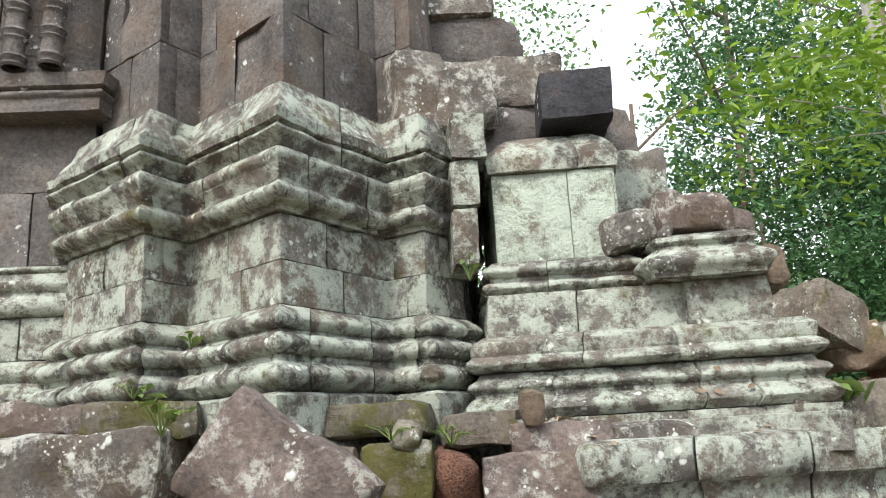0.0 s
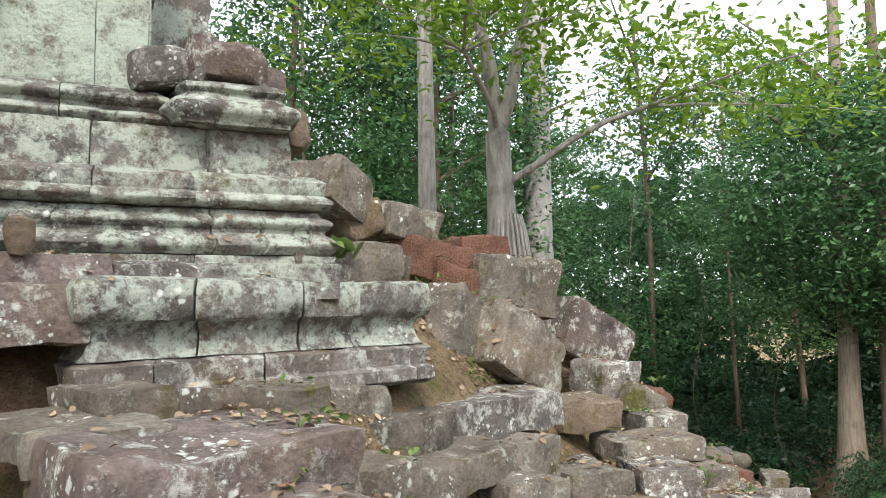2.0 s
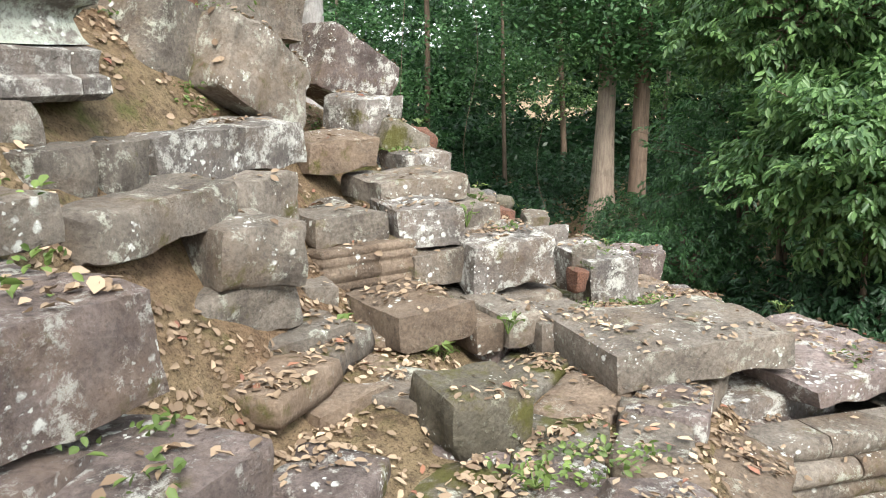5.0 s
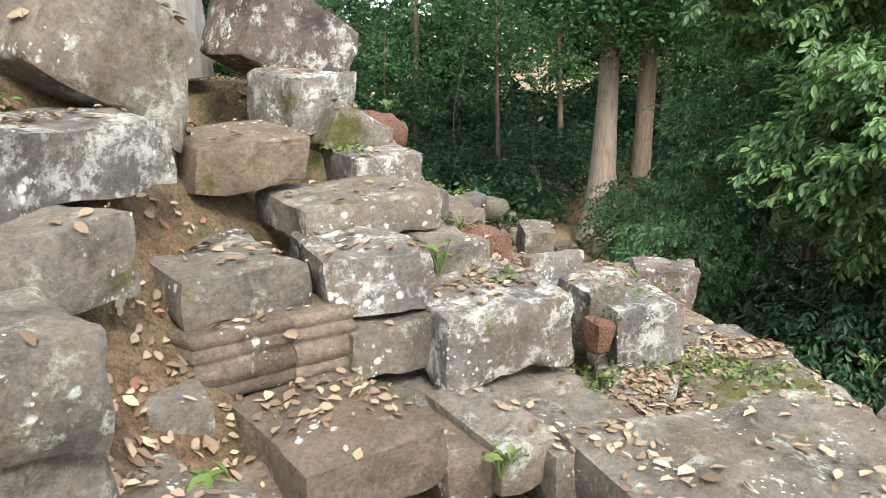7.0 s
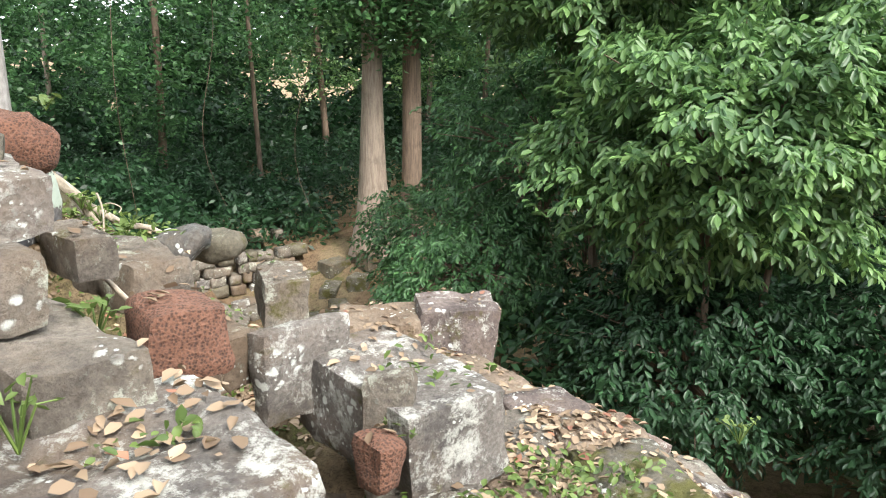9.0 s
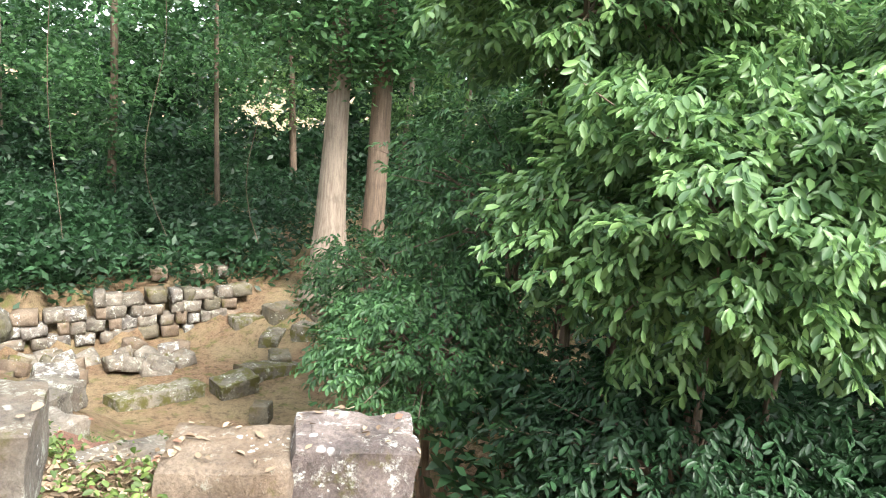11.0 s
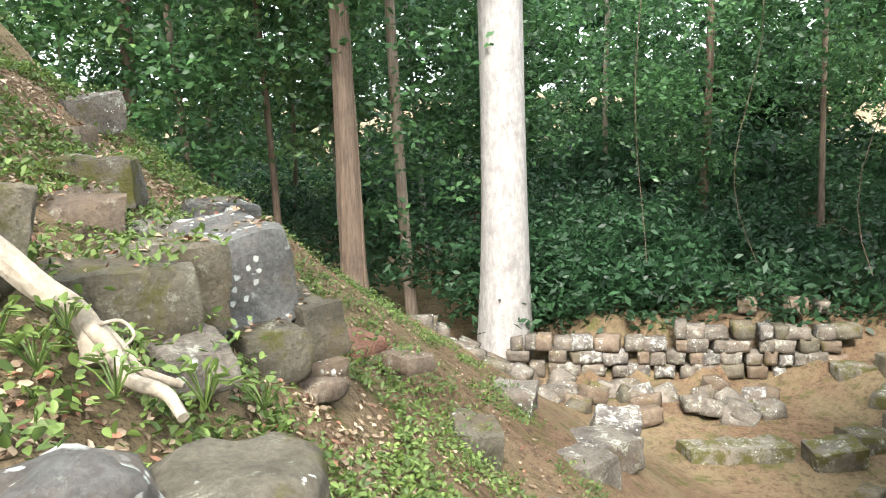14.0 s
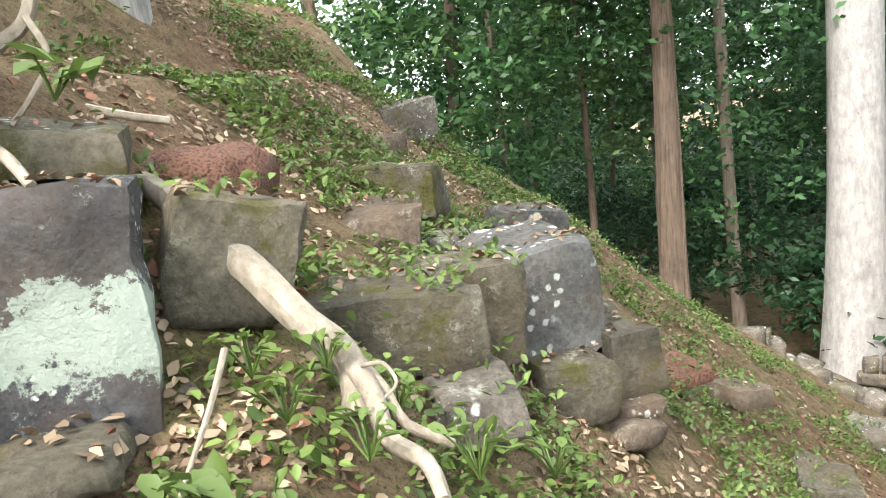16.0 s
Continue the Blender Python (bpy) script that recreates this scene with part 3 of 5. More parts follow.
block(9.33, 8.34, -0.82, 0.28, 0.5, 0.33, 14, 'dark', 0, 0, 1.2)
block(9.31, 8.26, -0.91, 0.25, 0.4, 0.12, 14, 'brown', 0, 0, 1.1)
block(8.57, 7.31, -0.50, 0.30, 0.4, 0.18, 12, 'grey', 4, 0, 1.3)
block(9.29, 8.15, -0.98, 0.27, 0.3, 0.12, 30, 'brown', 12, 0, 1.3)
block(7.70, 7.70, 0.10, 0.52, 0.6, 0.36, 10, 'laterite', 0, 0, 1.7)
block(8.27, 8.60, -0.12, 0.36, 0.5, 0.22, 10, 'brown', 0, 0, 1.45)
block(8.54, 11.48, 0.30, 0.49, 0.5, 0.32, 20, 'grey', -10, 0, 1.3)
block(9.15, 9.60, -0.31, 0.38, 0.5, 0.20, 14, 'spots', 8, 0, 1.3)
block(7.81, 6.94, -0.28, 0.10, 0.3, 0.21, 20, 'dark', 10, 0, 1.3)
block(7.69, 6.50, -0.17, 0.26, 0.3, 0.10, 14, 'dark', 0, 0, 1.4)
block(8.53, 8.22, -0.22, 0.47, 0.4, 0.12, 8, 'moss', 0, 0, 1.3)
block(8.64, 8.92, -0.25, 0.34, 0.4, 0.14, 8, 'moss', 4, 0, 1.4)
block(9.94, 9.39, -1.23, 0.33, 0.4, 0.12, 20, 'laterite', 0, 0, 1.4)
block(10.53, 9.90, -1.64, 0.34, 0.4, 0.16, 20, 'brown', 10, 0, 1.3)
block(8.15, 6.02, -0.36, 0.34, 0.36, 0.24, 10, 'spots', 0, 0, 1.7)
block(8.52, 6.02, -0.42, 0.36, 0.40, 0.18, 10, 'dark', 0, 0, 1.7)

# ---- inner courses of the terrace, stepping back behind the worn front stones ----
fc = random.Random(31)


def along(path, s):
    for a, b in zip(path, path[1:]):
        ln = math.hypot(b[0] - a[0], b[1] - a[1])
        if s <= ln:
            return a[0] + (b[0] - a[0]) * s / ln, a[1] + (b[1] - a[1]) * s / ln, math.degrees(math.atan2(b[1] - a[1], b[0] - a[0]))
        s -= ln
    return None


STEPS = [(-0.02, 1.42, 1.70), (0.12, 1.14, 1.42), (0.30, 0.88, 1.14), (0.52, 0.62, 0.88), (0.72, 0.38, 0.62), (0.92, 0.14, 0.38), (1.12, -0.1, 0.14), (1.34, -0.32, -0.1)]
for out, z0, z1 in STEPS:
    path = [(-2.5, 4.2 - out), (1.9 + 0.25 * out, 4.2 - out), (4.7 + 0.7 * out, 5.9 - 0.75 * out), (5.9 + 0.8 * out, 7.75 - 0.5 * out)]
    s = fc.uniform(0, 0.3)
    while True:
        w = fc.uniform(0.38, 0.8)
        at = along(path, s + w / 2)
        if not at or (at[0] > 5.0 and fc.random() < 0.5):
            if not at:
                break
        else:
            x, y, yaw = at
            push = fc.uniform(-0.42, -0.3)
            block(x + push * math.sin(radians(yaw)), y - push * math.cos(radians(yaw)), z0 - 0.05, w - 0.012, 0.55, z1 - z0 + 0.05 + fc.uniform(-0.03, 0.0), yaw + fc.uniform(-3, 3),
                  fc.choice(("grey", "brown", "purple", "brown", "dark", "moss")), fc.uniform(-2, 2), 0, 1.0)
        s += w

# ---- worn paving on the ledge ----
paving = tagged(new("pavement"), "worn uneven sandstone paving with wide soil joints", "pavement", kind="structure")
flags = []
for i in range(7):
    v, f = rounded_box(0.5, 0.42, 0.16, 0.9, 500 + i, 0.08)
    me = bpy.data.meshes.new("paving_slab")
    me.from_pydata([(a, b - 0.21, c - 0.16) for a, b, c in v], [], f)
    me.polygons.foreach_set("use_smooth", [True] * len(me.polygons))
    me.materials.append(M[("purple", "grey", "brown", "grey", "purple", "brown", "moss")[i]])
    flags.append(me)
for i in range(1, len(TRACK) - 2):
    a, b = TRACK[i], TRACK[i + 1]
    ln = math.hypot(b[0] - a[0], b[1] - a[1])
    yaw = math.degrees(math.atan2(b[1] - a[1], b[0] - a[0]))
    nx, ny = -math.sin(radians(yaw)), math.cos(radians(yaw))
    rows_n = [-0.95, -0.5, -0.05, 0.4, 0.85, 1.3]
    for o in rows_n:
        s = fc.uniform(0, 0.2)
        while s < ln:
            w = fc.uniform(0.36, 0.78)
            k = min(1, (s + w / 2) / ln)
            x, y = a[0] + (b[0] - a[0]) * k + nx * o, a[1] + (b[1] - a[1]) * k + ny * o
            z = float(ground_height(np.array([x]), np.array([y]))[0])
            if fc.random() > 0.08 and z < 0.1:
                ob = new("paving_slab", fc.choice(flags))
                ob.parent = paving
                slope = 14 if o < -0.8 else 0
                ob.matrix_world = pose(x, y, z + 0.075 + fc.uniform(-0.02, 0.03), fc.uniform(-3, 3) + slope, fc.uniform(-3, 3), yaw + fc.uniform(-5, 5)) @ Matrix.Diagonal((w / 0.52, 1.03, 1, 1))
            s += w

# ---- moulded wall of the lower tier, beside the drop ----
lower = tagged(new("lower_tier_wall"), "moulded grey sandstone wall of the lower tier", "wall", kind="structure")

# ---- temple ----
K = 1.32


def tx(x, y):
    return (x * K, y * K)


def tz(z):
    return 1.8 + (z - 1.5) * K


def sweep(plan, profile, u0, u1, seed, amp=0.012):
    """A length of moulding, from u0 to u1 along the plan; profile: (outward offset, height) from foot to head."""
    pts = [Vector(p) for p in plan]
    dirs = [(b - a).normalized() for a, b in zip(pts, pts[1:])]
    mit = []
    for i in range(len(pts)):
        a = dirs[max(i - 1, 0)]
        b = dirs[min(i, len(dirs) - 1)]
        na, nb = Vector((a.y, -a.x)), Vector((b.y, -b.x))
        m = (na + nb).normalized()
        mit.append(m / max(0.5, m.dot(na)))

    def at(u, o):
        i = min(int(u), len(pts) - 2)
        k = u - i
        return (pts[i] + mit[i] * o).lerp(pts[i + 1] + mit[i + 1] * o, k)
    us = [u0]
    u = u0
    while u < u1 - 1e-6:
        i = min(int(u + 1e-6), len(dirs) - 1)
        step = 0.07 / (pts[i + 1] - pts[i]).length
        nu = min(u + step, u1, i + 1.0)
        if nu > us[-1] + 1e-5:
            us.append(nu)
        u = nu
    prof = []
    for (o0, z0), (o1, z1) in zip(profile, profile[1:]):
        n = max(1, int(math.hypot(o1 - o0, z1 - z0) / 0.05))
        prof += [(o0 + (o1 - o0) * i / n, z0 + (z1 - z0) * i / n) for i in range(n)]
    prof.append(profile[-1])
    verts, faces = [], []
    np_ = len(prof)
    for iu, u in enumerate(us):
        for ip, (o, z) in enumerate(prof):
            p = at(u, o)
            q = Vector((p.x, p.y, z))
            e = noise.noise(q * 5.0 + Vector((seed, 0, 0))) * amp * 1.3 + noise.noise(q * 16.0) * amp * 0.7
            c = noise.noise(q * 2.4 + Vector((0, seed * 2.3, 4)))
            e -= max(0, c - 0.3) * 0.10
            if iu in (0, len(us) - 1):
                e -= 0.006
            if ip in (0, np_ - 1):
                e -= 0.004
            p = at(u, o + e)
            verts.append((p.x, p.y, z + noise.noise(q * 6.0) * amp * 0.25))
    for iu in range(len(us) - 1):
        for ip in range(np_ - 1):
            a = iu * np_ + ip
            faces.append((a, a + np_, a + np_ + 1, a + 1))
    # closing faces: a back plane inside the wall
    base = len(verts)
    for u in us:
        p = at(u, -0.25)
        verts += [(p.x, p.y, prof[0][1]), (p.x, p.y, prof[-1][1])]
    for iu in range(len(us) - 1):
        a, b = iu * np_, base + 2 * iu
        faces.append((a, b, b + 2, a + np_))
        faces.append((a + np_ - 1, a + 2 * np_ - 1, b + 3, b + 1))
    for iu in (0, len(us) - 1):
        ring = [iu * np_ + ip for ip in range(np_)] + [base + 2 * iu + 1, base + 2 * iu]
        faces.append(ring if iu == 0 else ring[::-1])
    return verts, faces


def course(parent, plan, profile, joints, material, seed, amp=0.012):
    """One course of the wall, as blocks between the joints (distances along the plan, in its own units)."""
    for i, (a, b) in enumerate(zip(joints, joints[1:])):
        v, f = sweep(plan, profile, a + 0.004, b - 0.004, seed + i * 1.37, amp)
        ob = link_mesh("stone_block", v, f, M[material], smooth=True, parent=parent)


def torus(z0, z1, o, bulge):
    n = 5
    return [(o + bulge * math.sin(math.pi * i / n), z0 + (z1 - z0) * i / n) for i in range(n + 1)]


STEP = [(4.12, 4.5), (4.15, 4.36), (4.80, 4.17), (4.85, 4.4)]
course(terrace, STEP, [*torus(-0.13, -0.07, 0.0, 0.010), *torus(-0.065, 0.02, 0.004, 0.016), (0.0, 0.03), *torus(0.035, 0.09, 0.0, 0.010), *torus(0.095, 0.15, -0.004, 0.010)], [0, 1.6, 3], "brown", 240, 0.006)
BAND = [(0.62, 4.3), (0.66, 3.78), (2.24, 4.14), (2.80, 4.26), (2.95, 4.9)]
course(terrace, BAND, [(0.00, 1.14), (0.03, 1.17), (0.03, 1.24), (-0.01, 1.26), (0.0, 1.36), (-0.05, 1.38)], [0, 1.22, 1.6, 2.1, 2.75, 3.4, 4], "white", 260, 0.016)
course(terrace, BAND, [(-0.04, 1.385), (-0.07, 1.42), (-0.08, 1.50), (-0.05, 1.55), (0.0, 1.57), (0.02, 1.62), (0.02, 1.72), (0.0, 1.76), (-0.06, 1.78)], [0, 1.35, 1.75, 2.0, 3.05, 4], "temple", 266, 0.022)
LOW = [(5.0, 2.35), (5.15, 1.95), (6.6, 1.0), (7.0, 1.9)]
for k, (o, zb, zt, bulge) in enumerate(((0.0, -0.92, -0.78, 0.03), (0.03, -1.07, -0.925, 0.05), (0.0, -1.2, -1.075, 0.02), (0.06, -1.36, -1.205, 0.05), (0.10, -1.52, -1.365, 0.03), (0.16, -1.8, -1.525, 0.02))):
    course(lower, LOW, torus(zb, zt, o, bulge), [0, 1.0 + 0.1 * (k % 2), 1.3 + 0.1 * (k % 3), 1.62, 1.9 - 0.1 * (k % 2), 3], "grey", 200 + 5 * k, 0.008)

temple = tagged(new("temple"), "ruined sandstone shrine with moulded redented base and lichen", "temple", kind="structure")
BODY = [tx(-1.95, 4.3), tx(-1.72, 3.62), tx(-1.22, 3.22), tx(-1.09, 3.42), tx(-0.60, 3.0), tx(-0.22, 3.52), tx(-0.04, 3.40), tx(0.12, 3.62), tx(0.2, 4.4)]
J1 = [0, 0.3, 0.6, 0.85, 1.5, 2.4, 3.45, 4.4, 5.2, 6.4, 7.3, 8]
J2 = [0, 0.2, 0.45, 0.75, 1.3, 2.2, 3.2, 4.25, 4.8, 5.6, 6.7, 8]
J3 = [0, 0.35, 0.7, 1.1, 1.8, 2.6, 3.6, 4.55, 5.5, 6.6, 8]
course(temple, BODY, [(0.17, tz(1.40)), (0.17, tz(1.60)), (0.19, tz(1.70)), (0.15, tz(1.715))], J1, "temple", 1)
course(temple, BODY, [(0.10, tz(1.72)), *torus(tz(1.735), tz(1.82), 0.14, 0.05), (0.10, tz(1.83)), (0.10, tz(1.855)), *torus(tz(1.86), tz(1.93), 0.13, 0.035), (0.08, tz(1.94)), (0.07, tz(1.955)),
                      *torus(tz(1.96), tz(2.02), 0.09, 0.03), (0.03, tz(2.055))], J2, "temple", 5)
course(temple, BODY, [(0.02, tz(2.06)), (0.02, tz(2.235))], J3, "temple", 9, 0.008)
course(temple, BODY, [(0.015, tz(2.24)), (0.015, tz(2.43))], J1, "temple", 14, 0.008)
course(temple, BODY, [(0.04, tz(2.435)), (0.045, tz(2.455)), *torus(tz(2.46), tz(2.535), 0.09, 0.045), (0.07, tz(2.54)), (0.07, tz(2.56)), (0.12, tz(2.60)), *torus(tz(2.605), tz(2.67), 0.12, 0.03),
                      (0.07, tz(2.68))], J2, "temple", 20)
course(temple, BODY, [(0.09, tz(2.685)), (0.11, tz(2.71)), *torus(tz(2.715), tz(2.76), 0.12, 0.035), (0.16, tz(2.77)), (0.17, tz(2.81)), (0.10, tz(2.825)), (0.10, tz(2.85)), (0.03, tz(2.93)),
                      (0.0, tz(3.01))], J3, "temple", 26)
for i in range(9):
    z0 = 3.015 + i * 0.42
    course(temple, BODY, [(-0.13, tz(z0)), (-0.13, tz(z0 + 0.415))], (J1, J2, J3)[i % 3], "temple_wall", 33 + i, 0.010)
v, f = rounded_box(5.2, 3.4, 7.4, 1.0, 77, 0.4)
link_mesh("wall_core", v, f, M["temple_wall"], parent=temple).matrix_world = pose(-2.3, 5.5, 1.2)
v, f = sweep(BODY, [(-0.2, tz(1.2)), (-0.2, tz(6.75))], 0, 8, 3, 0.0)
link_mesh("wall_core", v, f, M["temple_wall"], parent=temple)

LEFT = [tx(-4.4, 3.50), tx(-2.8, 3.58), tx(-1.66, 3.66)]
JL, JM = [0, 0.5, 1.0, 1.4, 1.75, 2], [0, 0.3, 0.8, 1.2, 1.55, 2]
course(temple, LEFT, [(0.14, tz(1.40)), (0.14, tz(1.72)), (0.10, tz(1.74))], JL, "temple", 140)
course(temple, LEFT, [(0.06, tz(1.745)), *torus(tz(1.75), tz(1.85), 0.07, 0.05), (0.05, tz(1.86)), *torus(tz(1.87), tz(1.96), 0.04, 0.04), (0.02, tz(1.97))], JM, "temple", 144)
course(temple, LEFT, [(0.02, tz(1.975)), (0.02, tz(2.17))], JL, "temple", 147)
course(temple, LEFT, [(0.03, tz(2.175)), *torus(tz(2.18), tz(2.27), 0.05, 0.04), (0.04, tz(2.28)), *torus(tz(2.29), tz(2.36), 0.04, 0.04), (0.03, tz(2.38)), *torus(tz(2.385), tz(2.42), 0.02, 0.03)], JM, "temple", 150)
for i in range(11):
    z0 = 2.43 + i * 0.37
    course(temple, LEFT, [(-0.02, tz(z0)), (-0.02, tz(z0 + 0.366))], (JL, JM)[i % 2], "temple_wall", 155 + i, 0.008)

WING = [tx(0.16, 4.2), tx(0.18, 3.34), tx(0.80, 3.26), tx(1.50, 3.15), tx(1.85, 4.2), tx(2.0, 5.5)]
JW = [0, 0.9, 1.5, 2.35, 2.62, 3.5, 5]
JV = [0, 0.8, 1.7, 2.25, 3.25, 4.2, 5]
course(temple, WING, [(0.12, tz(1.40)), (0.12, tz(1.545)), (0.09, tz(1.55)), (0.09, tz(1.58))], JV, "temple", 50)
course(temple, WING, [(0.06, tz(1.585)), *torus(tz(1.59), tz(1.665), 0.06, 0.05), (0.04, tz(1.675)), (0.04, tz(1.69)), *torus(tz(1.695), tz(1.74), 0.05, 0.03), (0.02, tz(1.75)), (0.0, tz(1.775))], JW, "temple", 54)
course(temple, WING, [(0.02, tz(1.78)), *torus(tz(1.785), tz(1.84), 0.05, 0.04), (0.04, tz(1.845)), (0.05, tz(1.86)), (0.05, tz(1.90)), (-0.01, tz(1.93))], JV, "temple", 58)
INNER = [tx(0.20, 4.2), tx(0.22, 3.38), tx(0.86, 3.31), tx(1.40, 3.22), tx(1.62, 4.2), tx(1.8, 5.5)]
course(temple, INNER, [(0.0, tz(1.935)), (-0.01, tz(2.12))], [0, 0.9, 1.6, 2.38, 3.3, 5], "temple", 62, 0.012)
SMALL = [tx(0.24, 4.2), tx(0.25, 3.42), tx(0.88, 3.36), tx(0.98, 4.2), tx(1.1, 5.2)]
course(temple, SMALL, [(0.01, tz(2.125)), *torus(tz(2.13), tz(2.175), 0.02, 0.03), (0.0, tz(2.18)), (0.0, tz(2.2)), *torus(tz(2.205), tz(2.25), 0.02, 0.03), (-0.02, tz(2.275))], [0, 0.9, 1.4, 2.3, 4], "temple", 66)
course(temple, SMALL, [(-0.05, tz(2.28)), (-0.05, tz(2.50)), (-0.05, tz(2.695))], [0, 0.95, 1.62, 1.99, 2.6, 4], "temple_pale", 70, 0.006)
course(temple, SMALL, [(-0.02, tz(2.70)), (-0.01, tz(2.76)), (-0.03, tz(2.80)), (-0.10, tz(2.86)), (-0.16, tz(2.90))], [0, 1.0, 1.7, 2.4, 4], "temple", 74)
# slender upright stones in the re-entrant corner
for x, y, z0, z1, w in ((0.15, 3.34, 2.25, 2.52, 0.12), (0.16, 3.34, 2.53, 2.74, 0.13), (0.19, 3.32, 2.75, 2.98, 0.17)):
    v, f = rounded_box(w * K, 0.4, (z1 - z0) * K, 0.8, z0 * 7)
    link_mesh("stone_block", v, f, M["temple"], parent=temple).matrix_world = pose(*tx(x, y), tz(z0), 0, 0, 4)
# filled mass behind the wing, up to the broken wall
for i, (x, y, z0, w, d, h, yaw, kind) in enumerate((
        (0.62, 3.75, 2.86, 0.95, 0.8, 0.32, 6, "temple_wall"), (0.35, 3.72, 3.15, 0.75, 0.8, 0.3, -4, "white"), (0.25, 3.85, 3.43, 0.6, 0.8, 0.34, 5, "temple_wall"), (0.12, 3.8, 3.75, 0.6, 0.8, 0.36, 0, "white"),
        (0.02, 3.8, 4.1, 0.5, 0.8, 0.4, 0, "temple_wall"), (-0.05, 3.85, 4.5, 0.5, 0.8, 0.5, 0, "temple_wall"),
        (0.70, 3.36, 2.935, 0.34, 0.4, 0.24, -4, "slate"), (1.02, 3.75, 2.42, 0.42, 0.9, 0.5, 8, "temple"), (1.08, 3.95, 2.62, 0.36, 0.6, 0.14, 12, "temple"),
        (0.20, 3.52, 2.98, 0.30, 0.5, 0.3, 3, "white"), (-0.02, 3.50, 2.98, 0.26, 0.5, 0.42, 20, "white"))):
    v, f = rounded_box(w * K, d * K, h * K, 1.3 if kind != "slate" else 0.4, 80 + i)
    link_mesh("stone_block", v, f, M[kind], parent=temple).matrix_world = pose(*tx(x, y), tz(z0), 0, 0, yaw)
# moulded fragments displaced on the wing
for x0, y0, x1, y1, z0 in ((0.93, 3.22, 1.36, 3.16, 2.125),):
    FR = [tx(x0, y0 + 0.5), tx(x0, y0), tx(x1, y1), tx(x1 + 0.12, y1 + 0.5)]
    course(temple, FR, [(0.03, tz(z0)), *torus(tz(z0 + 0.02), tz(z0 + 0.10), 0.03, 0.05), (0.0, tz(z0 + 0.11)), (-0.03, tz(z0 + 0.13)), *torus(tz(z0 + 0.14), tz(z0 + 0.18), -0.03, 0.03), (-0.08, tz(z0 + 0.2))],
           [0, 1.02, 3], "temple", 90)
for i, (x, y, z0, w, d, h, tl, kind) in enumerate(((0.90, 3.28, 2.29, 0.26, 0.4, 0.16, -6, "white"), (1.14, 3.24, 2.335, 0.34, 0.5, 0.17, 4, "purple"), (1.36, 3.36, 2.32, 0.16, 0.4, 0.14, 6, "purple"),
                                                   (1.53, 3.42, 2.10, 0.14, 0.4, 0.20, 4, "brown"), (1.00, 3.22, 2.30, 0.09, 0.3, 0.24, 20, "white"))):
    v, f = rounded_box(w * K, d * K, h * K, 1.5, 120 + i)
    link_mesh("stone_block", v, f, M[kind], parent=temple).matrix_world = pose(*tx(x, y), tz(z0), 0, tl, 4)

# ---- blind window with turned balusters ----
window = tagged(new("window_1"), "blind stone window with turned balusters above a moulded sill", "window", kind="structure")
for bx in (-2.16, -1.98, -1.80):
    prof = []
    z = 3.36
    while z < 4.6:
        for r, dz in ((0.05, 0), (0.062, 0.012), (0.05, 0.024), (0.055, 0.036), (0.066, 0.05), (0.055, 0.064), (0.048, 0.07), (0.046, 0.13)):
            prof.append((r * K, tz(z + dz)))
        z += 0.14
    verts, faces = [], []
    for r, z in prof:
        for s in range(14):
            a = 2 * math.pi * s / 14
            verts.append((bx * K + r * math.cos(a), 3.45 * K + r * math.sin(a), z))
    for i in range(len(prof) - 1):
        for s in range(14):
            faces.append((i * 14 + s, i * 14 + (s + 1) % 14, (i + 1) * 14 + (s + 1) % 14, (i + 1) * 14 + s))
    link_mesh("baluster", verts, faces, M["temple_wall"], parent=window)
SILL = [tx(-4.0, 3.48), tx(-1.62, 3.56), tx(-1.58, 3.8)]
v, f = sweep(SILL, [(0.06, tz(3.16)), (0.06, tz(3.22)), *torus(tz(3.225), tz(3.27), 0.06, 0.03), (0.10, tz(3.28)), (0.12, tz(3.34)), (0.0, tz(3.36))], 0, 2, 7)
link_mesh("sill", v, f, M["temple_wall"], parent=window)

# ---- trees ----
def tube(path, radii, sides=10, seed=0.0, wob=0.06):
    """A tapered limb along a path of points."""
    pts = [Vector(p) for p in path]
    verts, faces = [], []
    for i, p in enumerate(pts):
        t = (pts[min(i + 1, len(pts) - 1)] - pts[max(i - 1, 0)]).normalized()
        a = t.cross(Vector((0.3, 1, 0.1))).normalized()
        b = t.cross(a)
        for s in range(sides):
            g = 2 * math.pi * s / sides
            d = a * math.cos(g) + b * math.sin(g)
            r = radii[i] * (1 + wob * 2 * noise.noise(p * 1.7 + d * 2.0 + Vector((seed, 0, 0))))
            verts.append(p + d * r)
    for i in range(len(pts) - 1):
        for s in range(sides):
            faces.append((i * sides + s, i * sides + (s + 1) % sides, (i + 1) * sides + (s + 1) % sides, (i + 1) * sides + s))
    faces.append(list(range(sides))[::-1])
    faces.append([(len(pts) - 1) * sides + s for s in range(sides)])
    return [tuple(v) for v in verts], faces


def merge(parts):
    verts, faces = [], []
    for v, f in parts:
        o = len(verts)
        verts += v
        faces += [[i + o for i in q] for q in f]
    return verts, faces


def trunk_path(x, y, z, h, bend, seed, n=16):
    r = random.Random(seed)
    ax, ay = r.uniform(0, 6), r.uniform(0, 6)
    return [(x + bend * math.sin(ax + 2.2 * i / n) - bend * math.sin(ax), y + bend * math.sin(ay + 2.0 * i / n) - bend * math.sin(ay), z - 0.3 + h * i / n) for i in range(n + 1)]


